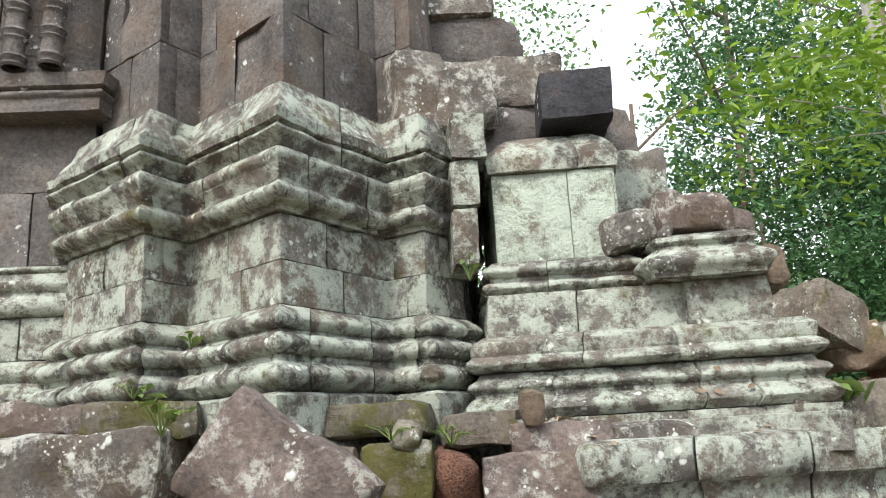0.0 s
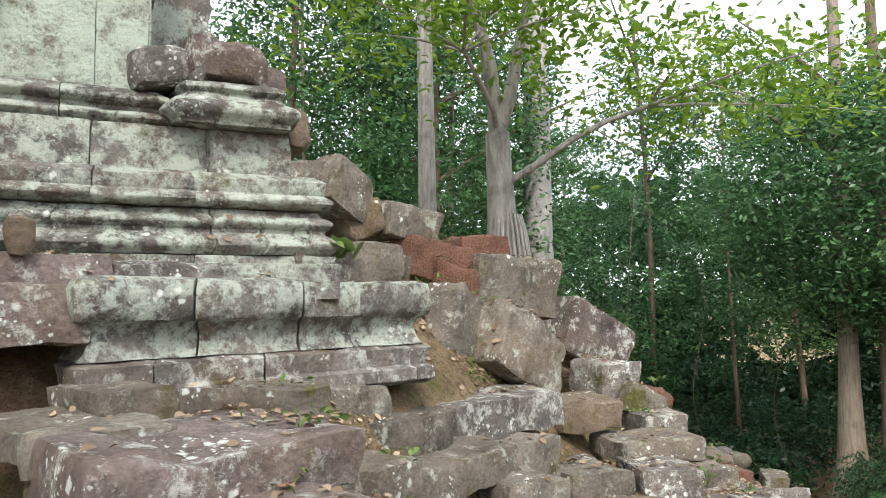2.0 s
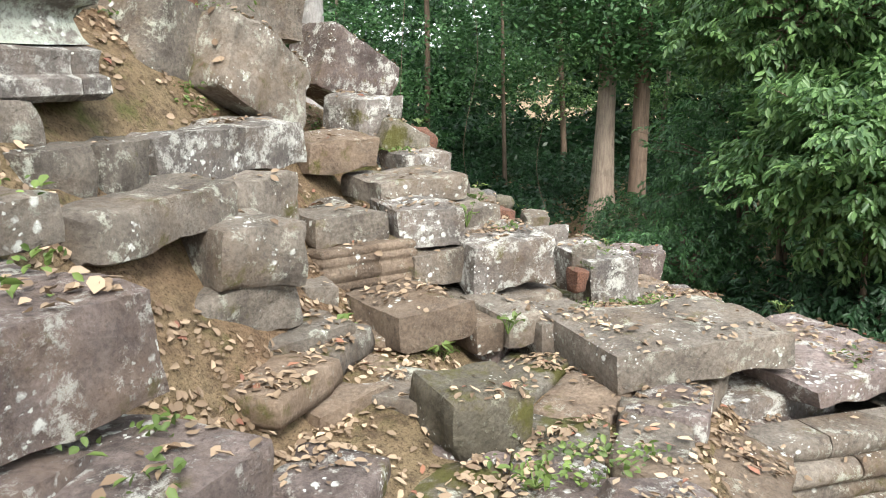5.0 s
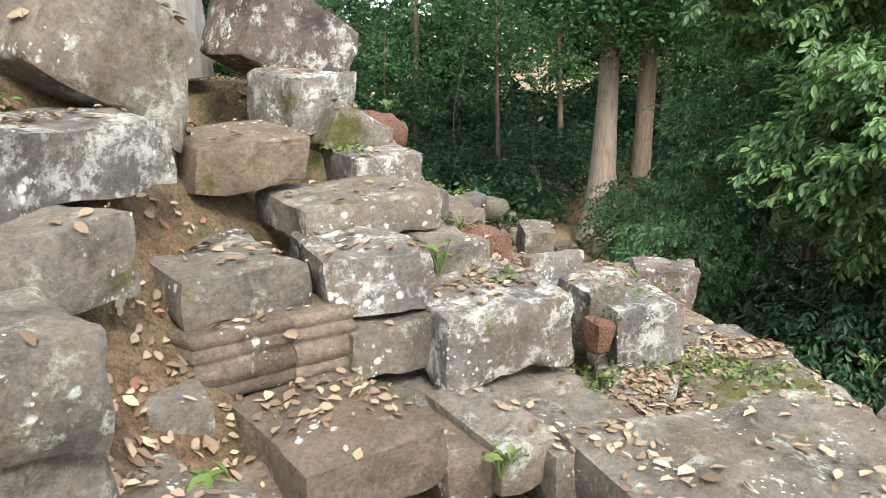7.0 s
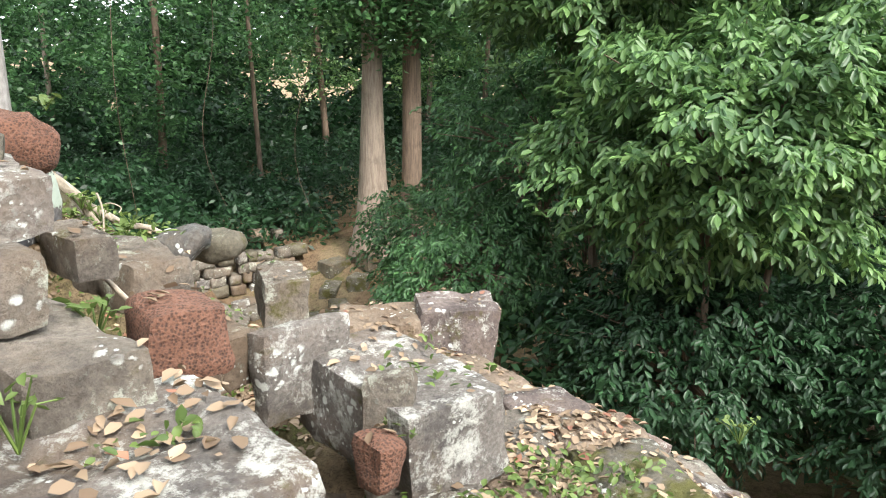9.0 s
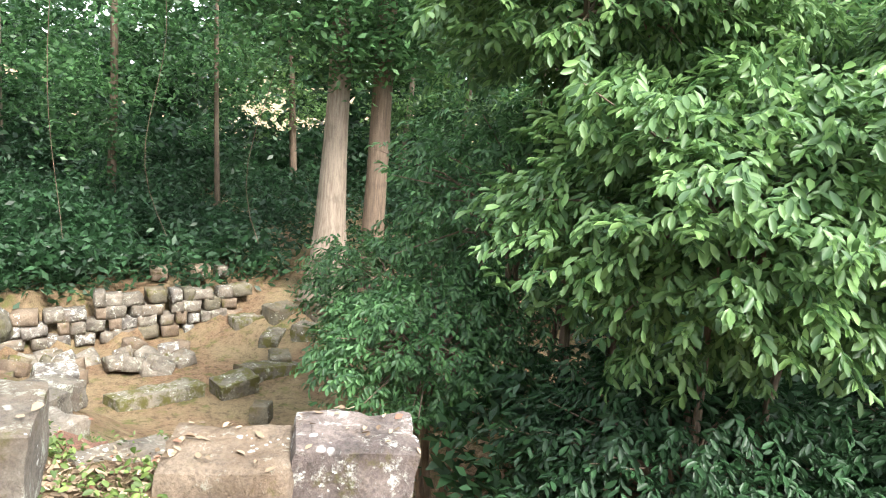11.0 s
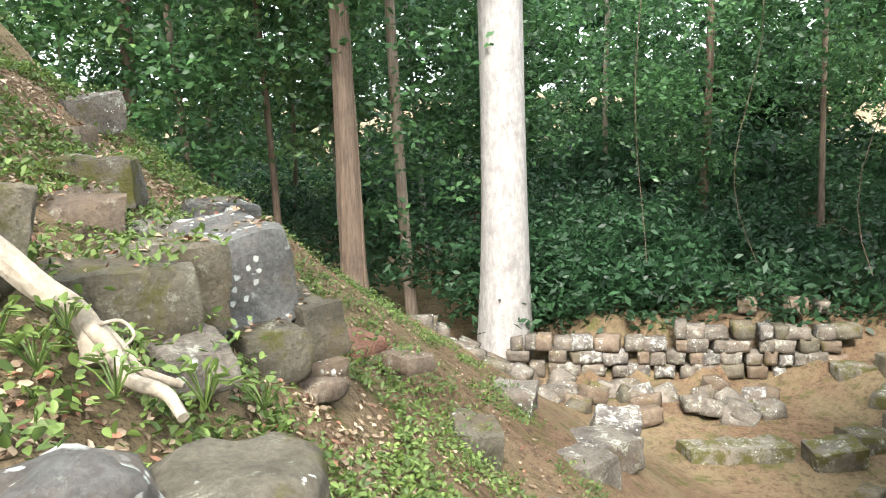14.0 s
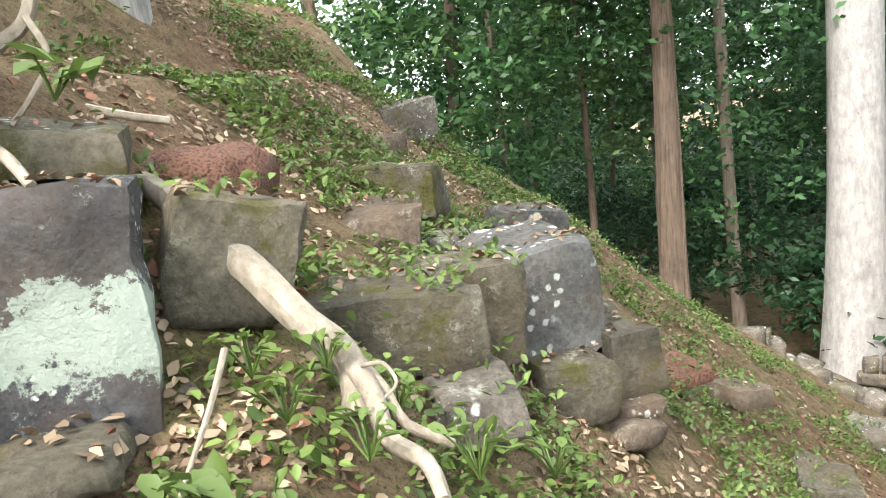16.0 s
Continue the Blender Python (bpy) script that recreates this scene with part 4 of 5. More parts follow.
def clumps(cx, cy, cz, rx, ry, rz, n_clump, per, size):
    """Leaf centres in uneven clumps over an ellipsoid's outer half."""
    d = rng.normal(size=(n_clump, 3))
    d /= np.linalg.norm(d, axis=1)[:, None]
    c = d * rng.uniform(0.45, 1.0, size=(n_clump, 1)) ** 0.6 * np.array([rx, ry, rz]) + np.array([cx, cy, cz])
    pts = c[:, None, :] + rng.normal(size=(n_clump, per, 3)) * np.array([size, size, size * 0.45])
    return pts.reshape(-1, 3)


def crown_of(tree, centres, mat, length, width, near=False):
    if near:
        return np_leaves("crown", blades(centres, length, width), M[mat], tree)
    return np_quads("crown", leaf_quads(centres, length, width), M[mat], tree)


def tree(name, label, x, y, z, h, r, bark, leafmat, crown=None, bend=0.3, flare=1.5, leaf=(0.22, 0.10), limbs=5, seed=0, cat="tree"):
    """crown: (height of its middle, rx, rz, clumps, leaves a clump, clump size)."""
    root = tagged(new(name), label, cat, "forest trees round the ruin")
    path = trunk_path(x, y, z, h, bend, seed)
    n = len(path) - 1
    parts = [tube(path, [r * (1 - 0.55 * i / n) * (1 + (flare - 1) * math.exp(-i * 2.2 * h / n / 3)) for i in range(n + 1)], 14, seed)]
    rr = random.Random(seed + 5)
    for k in range(limbs):
        i = rr.randint(int(n * 0.45), n - 2)
        p = Vector(path[i])
        a = rr.uniform(0, 6.28)
        ln = rr.uniform(0.18, 0.34) * h
        q = [p + Vector((math.cos(a) * ln * s, math.sin(a) * ln * s, ln * (0.75 * s - 0.2 * s * s) + 0.1 * math.sin(5 * s + k))) for s in (0, 0.2, 0.4, 0.6, 0.8, 1.0)]
        parts.append(tube(q, [r * f for f in (0.42, 0.34, 0.27, 0.2, 0.13, 0.06)], 7, k))
    v, f = merge(parts)
    link_mesh("trunk", v, f, M[bark], parent=root)
    if crown:
        zc, rx, rz, nc, per, cs = crown
        crown_of(root, clumps(path[-1][0], path[-1][1], zc, rx, rx, rz, nc, per, cs), leafmat, *leaf)
    return root


tree("white_tree", "tall smooth white-barked tree standing on the lower slope", 17.1, 20.0, -5.8, 34, 0.56, "bark_white", "leaf_mid", (27, 5, 4, 40, 60, 0.9), 0.3, 1.3, limbs=3, seed=3)
tree("twin_tree", "pale flared trunk of a forest tree over the low wall", 23.9, 13.4, -4.6, 17, 0.34, "bark_pale", "leaf_mid", (4.6, 3.8, 4.0, 330, 60, 0.6), 0.12, 2.3, seed=11)
tree("twin_tree", "reddish straight trunk beside the flared tree", 24.4, 12.4, -4.6, 17, 0.30, "bark_brown", "leaf_mid", (5.2, 3.4, 4.4, 200, 60, 0.6), 0.1, 1.3, seed=12)
tree("vine_tree", "brown forest trunk wrapped in climbing vines", 13.9, 21.3, -5.4, 20, 0.27, "bark_brown", "leaf_mid", (7, 4, 4.8, 230, 60, 0.6), 0.0, 1.9, seed=17)
tree("mottled_tree", "mottled grey-brown trunk with a flared foot on the mound", 6.72, 10.4, 0.6, 15, 0.15, "bark_grey", "leaf_mid", (13, 3, 2.5, 30, 50, 0.8), 0.05, 1.7, limbs=3, seed=25)


def grey_tree():
    root = tagged(new("fig_tree"), "grey spreading fig tree with hanging aerial roots", "tree", "forest trees round the ruin")
    bx, by, bz = 6.29, 7.91, 2.0
    main = [(bx + 0.05, by, bz - 1.1), (bx, by, bz), (bx - 0.03, by, bz + 0.5), (bx - 0.09, by - 0.02, bz + 1.1), (bx - 0.14, by - 0.05, bz + 1.8)]
    parts = [tube(main, [0.30, 0.25, 0.20, 0.17, 0.15], 12)]
    tips = []
    fork = Vector(main[-1])
    limbs = [(fork, (-0.38, 0.1, 1.7), 0.12), (fork, (0.30, -0.3, 1.75), 0.10), (Vector(main[-2]), (1.55, -1.1, 1.0), 0.055), (fork, (-0.9, -0.5, 0.75), 0.045)]
    for k, (p, v, r) in enumerate(limbs):
        v = Vector(v)
        q = [p + v * s + Vector((0.05 * math.sin(4 * s + k), 0.05 * math.cos(3 * s + k) - 0.05, 0.12 * math.sin(3 * s))) for s in (0, 0.2, 0.45, 0.7, 1.0)]
        q[0] = p
        parts.append(tube(q, [r * f for f in (1, 0.9, 0.78, 0.66, 0.5)], 9, k))
        end, way = q[-1], (q[-1] - q[-2]).normalized()
        for j in range(5):
            a = 1.26 * j + k
            w = way * 0.8 + Vector((math.cos(a) * 1.1, math.sin(a) * 1.1 - 0.3, 0.25 * math.sin(2 * a)))
            t2 = [end + w * s + Vector((0, 0, -0.12 * s * s)) for s in (0, 0.3, 0.65, 1.0, 1.4)]
            t2[0] = end
            parts.append(tube(t2, [0.45 * r * f for f in (1, 0.8, 0.6, 0.4, 0.2)], 6, j))
            tips += t2[2:]
    for k in range(11):
        a = -2.6 + 0.24 * k
        q = [(bx + 0.2 * math.cos(a), by + 0.2 * math.sin(a), bz + 0.75), (bx + 0.27 * math.cos(a), by + 0.27 * math.sin(a), bz + 0.5), (bx + 0.36 * math.cos(a + 0.1), by + 0.36 * math.sin(a + 0.1), bz - 0.2)]
        parts.append(tube(q, [0.018, 0.022, 0.026], 6, k))
    v, f = merge(parts)
    link_mesh("trunk", v, f, M["bark_grey"], parent=root)
    cen = []
    for t in tips:
        c = np.array(t) + rng.normal(size=(10, 3)) * np.array([0.75, 0.75, 0.35]) + np.array([0.1, -0.1, 0.1])
        cen.append((c[:, None, :] + rng.normal(size=(10, 13, 3)) * np.array([0.28, 0.28, 0.10])).reshape(-1, 3))
    crown_of(root, np.concatenate(cen), "leaf_yellow", 0.13, 0.06, True)


grey_tree()


def sprays(cx, cy, cz, rx, ry, rz, n, per, leaf):
    """Drooping leafy twigs over an uneven ellipsoid: each twig carries leaves on both sides and a whorl at its tip."""
    d = rng.normal(size=(n, 3))
    d[:, 2] = d[:, 2] * 0.9 + 0.15
    d /= np.linalg.norm(d, axis=1)[:, None]
    lump = np.array([0.80 + 0.42 * noise.noise(Vector((p[0] * 2.1 + cx, p[1] * 2.1, p[2] * 2.6 + cz))) for p in d])[:, None]
    tip = d * lump * rng.uniform(0.72, 1.0, size=(n, 1)) * np.array([rx, ry, rz]) * 1.1 + np.array([cx, cy, cz])
    out = d * np.array([1, 1, 0.3]) + rng.normal(size=(n, 3)) * 0.35
    out[:, 2] -= 0.25
    out /= np.linalg.norm(out, axis=1)[:, None]
    side = np.cross(out, np.array([0.0, 0.0, 1.0]))
    side /= np.linalg.norm(side, axis=1)[:, None] + 1e-6
    up = np.cross(side, out)
    leaves = []
    for k in range(per):
        f = k / (per - 1)
        sg = 1.0 if k % 2 else -1.0
        foot = tip - out * (1 - f) * leaf * 2.4 + rng.normal(size=(n, 3)) * leaf * 0.12
        v = out * (0.45 + 0.5 * f) + side * sg * (0.95 - 0.5 * f) - up * 0.25 + rng.normal(size=(n, 3)) * 0.28
        v[:, 2] -= 0.12
        v /= np.linalg.norm(v, axis=1)[:, None]
        w = np.cross(v, up + rng.normal(size=(n, 3)) * 0.35)
        w /= np.linalg.norm(w, axis=1)[:, None] + 1e-6
        nn = np.cross(w, v)
        ln = leaf * rng.uniform(0.65, 1.2, size=(n, 1))
        wd = ln * 0.40
        at = lambda a, o, h: foot + v * ln * a + w * wd * o + nn * ln * h
        leaves.append(np.stack([foot, at(0.35, 0.42, 0.07), at(0.75, 0.46, 0.03), at(1.0, 0.0, -0.14), at(0.75, -0.46, 0.03), at(0.35, -0.42, 0.07)], axis=1))
    return np.concatenate(leaves), tip


def bush(name, label, x, y, cz, r, rz, mat, n, per, leaf, stems=3):
    """A bush or low tree: forked stems from the ground, limbs into the crown and sprays of leaves."""
    root = tagged(new(name), label, "bush", "bushes below the terrace")
    foot = float(ground_height(np.array([x]), np.array([y]))[0])
    six, tip = sprays(x, y, cz, r, r, rz, n, per, leaf)
    parts = []
    for k in range(stems):
        a = 2 * math.pi * k / stems + 0.7
        parts.append(tube([(x + 0.6 + 0.1 * math.cos(a), y + 0.1 * math.sin(a), foot - 0.2), (x + 0.4 + 0.15 * r * math.cos(a), y + 0.15 * r * math.sin(a), 0.6 * foot + 0.4 * cz), (x + 0.25 * r * math.cos(a), y + 0.25 * r * math.sin(a), cz)], [0.08, 0.06, 0.035], 8, k))
    for k in range(0, n, max(1, n // 60)):
        q = Vector(tip[k])
        c = Vector((x, y, cz - 0.2 * rz))
        parts.append(tube([c.lerp(q, 0.1), c.lerp(q, 0.55) + Vector((0, 0, 0.08 * r)), q], [0.03, 0.018, 0.006], 5, k))
    v, f = merge(parts)
    link_mesh("stem", v, f, M["bark_brown"], parent=root)
    np_leaves("crown", six, M[mat], root)


bush("large_bush", "large glossy broad-leaved tree leaning over the drop", 15.1, 3.3, -0.2, 2.8, 1.9, "leaf_bush", 2300, 13, 0.165)
bush("large_bush", "tall glossy broad-leaved tree behind the drop", 16.9, 5.3, 2.5, 3.1, 2.0, "leaf_bush", 2300, 13, 0.165)
bush("large_bush", "large glossy broad-leaved tree in the shaded hollow", 17.0, 0.0, 1.3, 3.2, 2.9, "leaf_bush", 2000, 13, 0.17)
bush("shrub", "dark green shrub growing at the foot of the terrace", 16.2, 7.2, -2.8, 1.9, 1.15, "leaf_mid", 1300, 11, 0.11)
bush("shrub", "dark green shrub at the edge of the clearing", 19.6, 9.2, -3.2, 2.3, 1.5, "leaf_mid", 1100, 11, 0.12)
bush("shrub", "dark green shrub in deep shade", 18.0, 6.4, -0.9, 2.6, 1.9, "leaf_mid", 1200, 11, 0.13)
# two added shrubs fill the deep shade below the crowns with darkened leaves
bush("shrub", "low shrub added in the shade under the leaning tree, leaves darkened for it", 15.2, 3.6, -3.3, 2.4, 1.5, "leaf_dark", 1300, 11, 0.14)
bush("shrub", "low shrub added in the shaded hollow, leaves darkened for the shade", 15.4, 0.2, -3.2, 2.6, 1.7, "leaf_dark", 1200, 11, 0.15)

# forest: rows of trees round the clearing, thinning to the sky at their heads
fr = random.Random(4)
ring = []
for k in range(34):
    a = radians(-24 + 158 * (k + fr.uniform(-0.3, 0.3)) / 33)
    ring.append((a, fr.uniform(20, 25)))
for k in range(26):
    a = radians(-26 + 162 * (k + fr.uniform(-0.3, 0.3)) / 25)
    ring.append((a, fr.uniform(29, 38)))
for k, (a, d) in enumerate(ring):
    x, y = 6 + d * math.cos(a), 3 + d * math.sin(a)
    if math.hypot(x - 18.5, y - 13.5) < 9.5 or math.hypot(x - 14, y - 18) < 4:
        continue
    tall = a > radians(48) or (d > 27 and a > radians(18))
    thin = radians(97) < a < radians(116) or radians(83) < a < radians(97) or radians(70) < a < radians(75)
    foot = float(ground_height(np.array([x]), np.array([y]))[0])
    h = fr.uniform(12, 16) if not tall else fr.uniform(12, 15) if radians(83) < a < radians(97) else fr.uniform(16, 24)
    tree("forest_tree", "forest tree with dense dark green foliage", x, y, foot, h, fr.uniform(0.08, 0.17), fr.choice(("bark_grey", "bark_brown", "bark_pale")), "leaf_bush" if thin else fr.choice(("leaf_mid", "leaf_bush", "leaf_mid", "leaf_mid")),
         (h * 0.5 - 4 + fr.uniform(-1.5, 1.0), fr.uniform(3.0, 4.0), h * 0.46, 75 if thin else 210 if tall else 170, 62, 0.46), 0.5, 1.3, (0.235, 0.115), 4, seed=40 + k)
# undergrowth, with the deep shade under the trees put into its leaf colour
cen = []
for k in range(1150):
    a = radians(fr.uniform(-70, 135))
    d = fr.uniform(17, 42) if k % 3 else fr.uniform(9, 20)
    x, y = 6 + d * math.cos(a), 3 + d * math.sin(a)
    if (abs(x - 18.5) < 7 and 8 < y < 19.5 and x - y < 12) or (d < 17 and y > 6) or (x < 13.2 and y > 0):
        continue
    if (x - 16.9) * 3.9 + (y - 19.1) * 5.9 < 9 and x < 25 and y > 7.5:
        continue
    cen.append(clumps(x, y, -3.7, 1.3, 1.3, 1.0, 12, 20, 0.28))
# more of it behind the low wall, for the darkness there
for k in range(170):
    q, o = fr.uniform(-0.1, 1.15), fr.uniform(1.2, 14.0)
    cen.append(clumps(16.9 + 6.5 * q + o * 0.55, 19.1 - 4.3 * q + o * 0.83, -4.3, 1.2, 1.2, 0.8, 12, 20, 0.28))
tagged(np_quads("undergrowth", leaf_quads(np.concatenate(cen), 0.26, 0.11), M["leaf_dark"]), "dense undergrowth below the forest trees, leaves darkened for the deep shade", "undergrowth", kind="stuff")
# far woods that close the view
cen = []
for k in range(900):
    a = radians(fr.uniform(-100, 220))
    d = fr.uniform(44, 60)
    if radians(82) < a < radians(114) and k % 4:
        continue
    cen.append(clumps(6 + d * math.cos(a), 3 + d * math.sin(a), fr.uniform(-4, 9), 3, 3, 2.4, 8, 8, 1.0))
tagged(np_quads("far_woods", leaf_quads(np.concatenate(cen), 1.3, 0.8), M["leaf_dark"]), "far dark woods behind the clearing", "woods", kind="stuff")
# thicket added over the bright far ground, shade put into its leaf colour
cen = []
for k in range(420):
    a = radians(fr.uniform(-40, 140))
    d = fr.uniform(36, 46)
    cen.append(clumps(6 + d * math.cos(a), 3 + d * math.sin(a), fr.uniform(-5, -2.0), 2.4, 2.4, 1.6, 16, 14, 0.5))
tagged(np_quads("far_thicket", leaf_quads(np.concatenate(cen), 0.42, 0.2), M["leaf_dark"]), "added thicket between the far forest trunks, leaves darkened for the shade", "undergrowth", kind="stuff")

# climbing vines and lianas
vr = random.Random(77)
for k in range(7):
    a0 = vr.uniform(0, 6.28)
    pts = [(13.9 + (0.24 - 0.006 * i + 0.26 * math.exp(-i * 0.5)) * math.cos(a0 + 0.12 * i), 21.3 + (0.24 - 0.006 * i + 0.26 * math.exp(-i * 0.5)) * math.sin(a0 + 0.12 * i), -5.4 + 0.7 * i) for i in range(16)]
    v, f = tube(pts, [0.045] * 16, 6, k, 0.3)
    tagged(link_mesh("climbing_vine", v, f, M["bark_brown"]), "woody vine climbing a brown forest trunk", "vine", "vines in the forest")
for k, (x, y) in enumerate(((22.5, 15.0), (21.5, 17.2), (20.2, 18.6))):
    top = vr.uniform(3.5, 6.5)
    pts = [(x + 0.5 * math.sin(0.5 * i + k) + 0.08 * i * math.cos(k), y + 0.3 * math.cos(0.6 * i), top - (top + 3.6) * i / 12) for i in range(13)]
    v, f = tube(pts, [0.009] * 13, 6, k, 0.2)
    tagged(link_mesh("liana", v, f, M["bark_brown"]), "thin brown liana hanging from the canopy", "vine", "vines in the forest")

# ---- low ruined wall across the clearing ----
low_wall = tagged(new("ruined_wall"), "low ruined dry wall of lichen-grey laterite blocks", "wall", kind="structure")
lw = random.Random(9)
(ax, ay), (bx, by) = LOW_WALL
length = math.hypot(bx - ax, by - ay)
yaw = math.degrees(math.atan2(by - ay, bx - ax))
protos = []
for i in range(6):
    v, f = rounded_box(0.5, 0.45, 0.34, 1.0, 300 + i, 0.13)
    me = bpy.data.meshes.new("wall_block")
    me.from_pydata(v, [], f)
    me.polygons.foreach_set("use_smooth", [True] * len(me.polygons))
    me.materials.append(M[("grey", "white", "grey", "brown", "dark", "grey")[i]])
    protos.append(me)
for row in range(6):
    s = 0.0
    while s < length:
        w = lw.uniform(0.28, 0.62)
        top = 2.9 + 1.5 * noise.noise((s * 0.35, 2.0, 0)) + (1.8 if s > length * 0.72 else 0)
        if row < top and lw.random() > 0.06:
            ob = new("stone_block", lw.choice(protos))
            ob.parent = low_wall
            back = 0.9 * max(0, row - 3)
            k = s / length
            ob.matrix_world = pose(ax + (bx - ax) * k + back * 0.5, ay + (by - ay) * k + back, -5.86 + row * 0.30 + lw.uniform(-0.02, 0.02), lw.uniform(-4, 4), lw.uniform(-3, 3), yaw + lw.uniform(-7, 7)) @ Matrix.Diagonal((w / 0.54, 1, lw.uniform(0.8, 1.06), 1))
        s += w
for i in range(46):
    s = lw.uniform(-0.25, 0.75)
    o = lw.uniform(0.6, 2.2)
    ob = new("fallen_stone", lw.choice(protos))
    x, y = ax + (bx - ax) * s - o * 0.55, ay + (by - ay) * s - o * 0.83
    ob.matrix_world = pose(x, y, float(ground_height(np.array([x]), np.array([y]))[0]) - 0.05, lw.uniform(-25, 25), lw.uniform(-25, 25), lw.uniform(0, 180))
    tagged(ob, "fallen lichen-grey wall block lying in the clearing", "stone block", "fallen blocks by the low wall")



def resting(x, y, w, d, h, yaw, kind, rough=1.3):
    z = float(ground_height(np.array([x]), np.array([y]))[0])
    block(x, y, z - 0.5 * h, w, d, h + 0.12, yaw, kind, lw.uniform(-8, 8), lw.uniform(-8, 8), rough)


for x, y, w, d, h, yaw, kind in ((10.6, 8.0, 0.7, 0.5, 0.28, 10, "grey"), (11.4, 8.8, 0.6, 0.5, 0.3, 40, "dark"), (12.0, 8.3, 0.8, 0.5, 0.3, -10, "grey"), (11.2, 10.0, 0.5, 0.4, 0.3, 70, "dark"), (12.5, 10.2, 0.7, 0.5, 0.32, 20, "grey"),
                                 (12.6, 11.6, 0.6, 0.5, 0.3, 50, "grey"), (13.3, 11.0, 0.8, 0.6, 0.3, 5, "grey"), (14.2, 12.2, 0.6, 0.5, 0.4, -30, "white"), (10.0, 7.0, 0.5, 0.4, 0.22, 25, "laterite"), (9.6, 6.2, 0.7, 0.5, 0.2, -20, "grey"),
                                 (10.4, 6.0, 0.8, 0.6, 0.25, 30, "grey"), (11.2, 6.8, 0.6, 0.5, 0.3, 60, "grey"), (16.4, 10.2, 0.9, 0.6, 0.45, 15, "grey"), (17.3, 10.4, 0.6, 0.6, 0.55, 60, "grey"), (18.6, 11.4, 0.4, 0.4, 0.5, 20, "dark"),
                                 (19.3, 12.6, 0.9, 0.6, 0.5, -25, "moss"), (20.6, 12.6, 1.4, 0.7, 0.3, -20, "moss"), (18.0, 13.6, 1.8, 0.6, 0.3, -28, "moss"), (8.3, 9.3, 0.5, 0.4, 0.18, -15, "moss"), (8.9, 9.4, 0.4, 0.3, 0.2, 10, "moss"), (8.4, 10.4, 0.4, 0.3, 0.2, 60, "brown"), (9.2, 10.2, 0.5, 0.4, 0.3, 20, "brown"), (9.6, 11.6, 0.6, 0.4, 0.3, 50, "white"),
                                 (22.4, 14.6, 0.9, 0.6, 0.5, -30, "moss"), (22.9, 13.9, 0.8, 0.6, 0.5, -20, "dark"), (22.2, 13.6, 0.7, 0.5, 0.4, 15, "moss"), (23.3, 12.9, 0.9, 0.6, 0.5, -25, "dark"), (22.6, 12.8, 0.7, 0.6, 0.45, 10, "moss"), (21.6, 12.9, 0.6, 0.5, 0.35, 40, "dark"), (23.1, 11.9, 0.9, 0.6, 0.5, -10, "moss"), (22.0, 11.9, 0.6, 0.5, 0.4, 30, "grey")):
    resting(x, y, w, d, h, yaw, kind)
block(9.35, 4.80, -1.32, 0.62, 0.5, 0.45, -58, "purple", 3, 0, 1.1)
block(8.98, 5.22, -1.35, 0.6, 0.5, 0.42, -62, "brown", -2, 0, 1.1)

# ---- pale root over the slope ----
root_thing = tagged(new("tree_root"), "thick pale tree root running down over the blocks", "root")
def root(points, r0, r1, name="root_strand"):
    pts = []
    P4 = [Vector(p) for p in points]
    for i in range(len(P4) - 1):
        a, b, c, d = P4[max(i - 1, 0)], P4[i], P4[i + 1], P4[min(i + 2, len(P4) - 1)]
        for s in (0, 0.25, 0.5, 0.75):
            pts.append(0.5 * ((2 * b) + (c - a) * s + (2 * a - 5 * b + 4 * c - d) * s * s + (3 * b - a - 3 * c + d) * s ** 3))
    pts.append(P4[-1])
    n = len(pts) - 1
    v, f = tube(pts, [r0 + (r1 - r0) * i / n for i in range(n + 1)], 10, 3, 0.1)
    link_mesh(name, v, f, M["root"], parent=root_thing)


root([(7.45, 7.95, 0.0), (7.59, 7.59, 0.37), (7.85, 7.28, 0.23), (7.98, 7.15, 0.15), (8.11, 7.08, 0.01), (8.21, 7.08, -0.1), (8.22, 7.02, -0.22)], 0.036, 0.042)
root([(8.22, 7.06, -0.1), (8.27, 6.96, -0.16), (8.3, 6.84, -0.22), (8.38, 6.74, -0.24), (8.41, 6.63, -0.28)], 0.03, 0.016)
root([(8.24, 7.06, -0.11), (8.29, 7.01, -0.16), (8.34, 6.96, -0.24), (8.45, 6.97, -0.31)], 0.02, 0.012)
root([(8.24, 7.02, -0.1), (8.3, 6.96, -0.08), (8.33, 6.9, -0.11), (8.3, 6.89, -0.14)], 0.006, 0.004)
root([(7.77, 7.83, 0.34), (7.9, 7.62, 0.22), (8.05, 7.44, 0.1)], 0.012, 0.008)
root([(7.49, 6.91, 0.54), (7.55, 6.9, 0.49), (7.62, 6.83, 0.43)], 0.016, 0.012)
root([(7.45, 7.44, 0.97), (7.41, 7.42, 0.85), (7.32, 7.41, 0.78), (7.27, 7.38, 0.62)], 0.022, 0.018)
root([(7.44, 7.36, 0.86), (7.49, 7.34, 0.75), (7.44, 7.32, 0.65), (7.37, 7.33, 0.58)], 0.010, 0.008)
root([(7.35, 7.91, 0.63), (7.49, 7.9, 0.59), (7.63, 7.89, 0.56)], 0.018, 0.014)
root([(7.99, 6.74, 0.06), (7.96, 6.67, -0.04), (7.89, 6.61, -0.2)], 0.008, 0.005)
root([(6.63, 5.43, 0.14), (6.64, 5.28, 0.06), (6.66, 5.11, -0.08)], 0.012, 0.010)

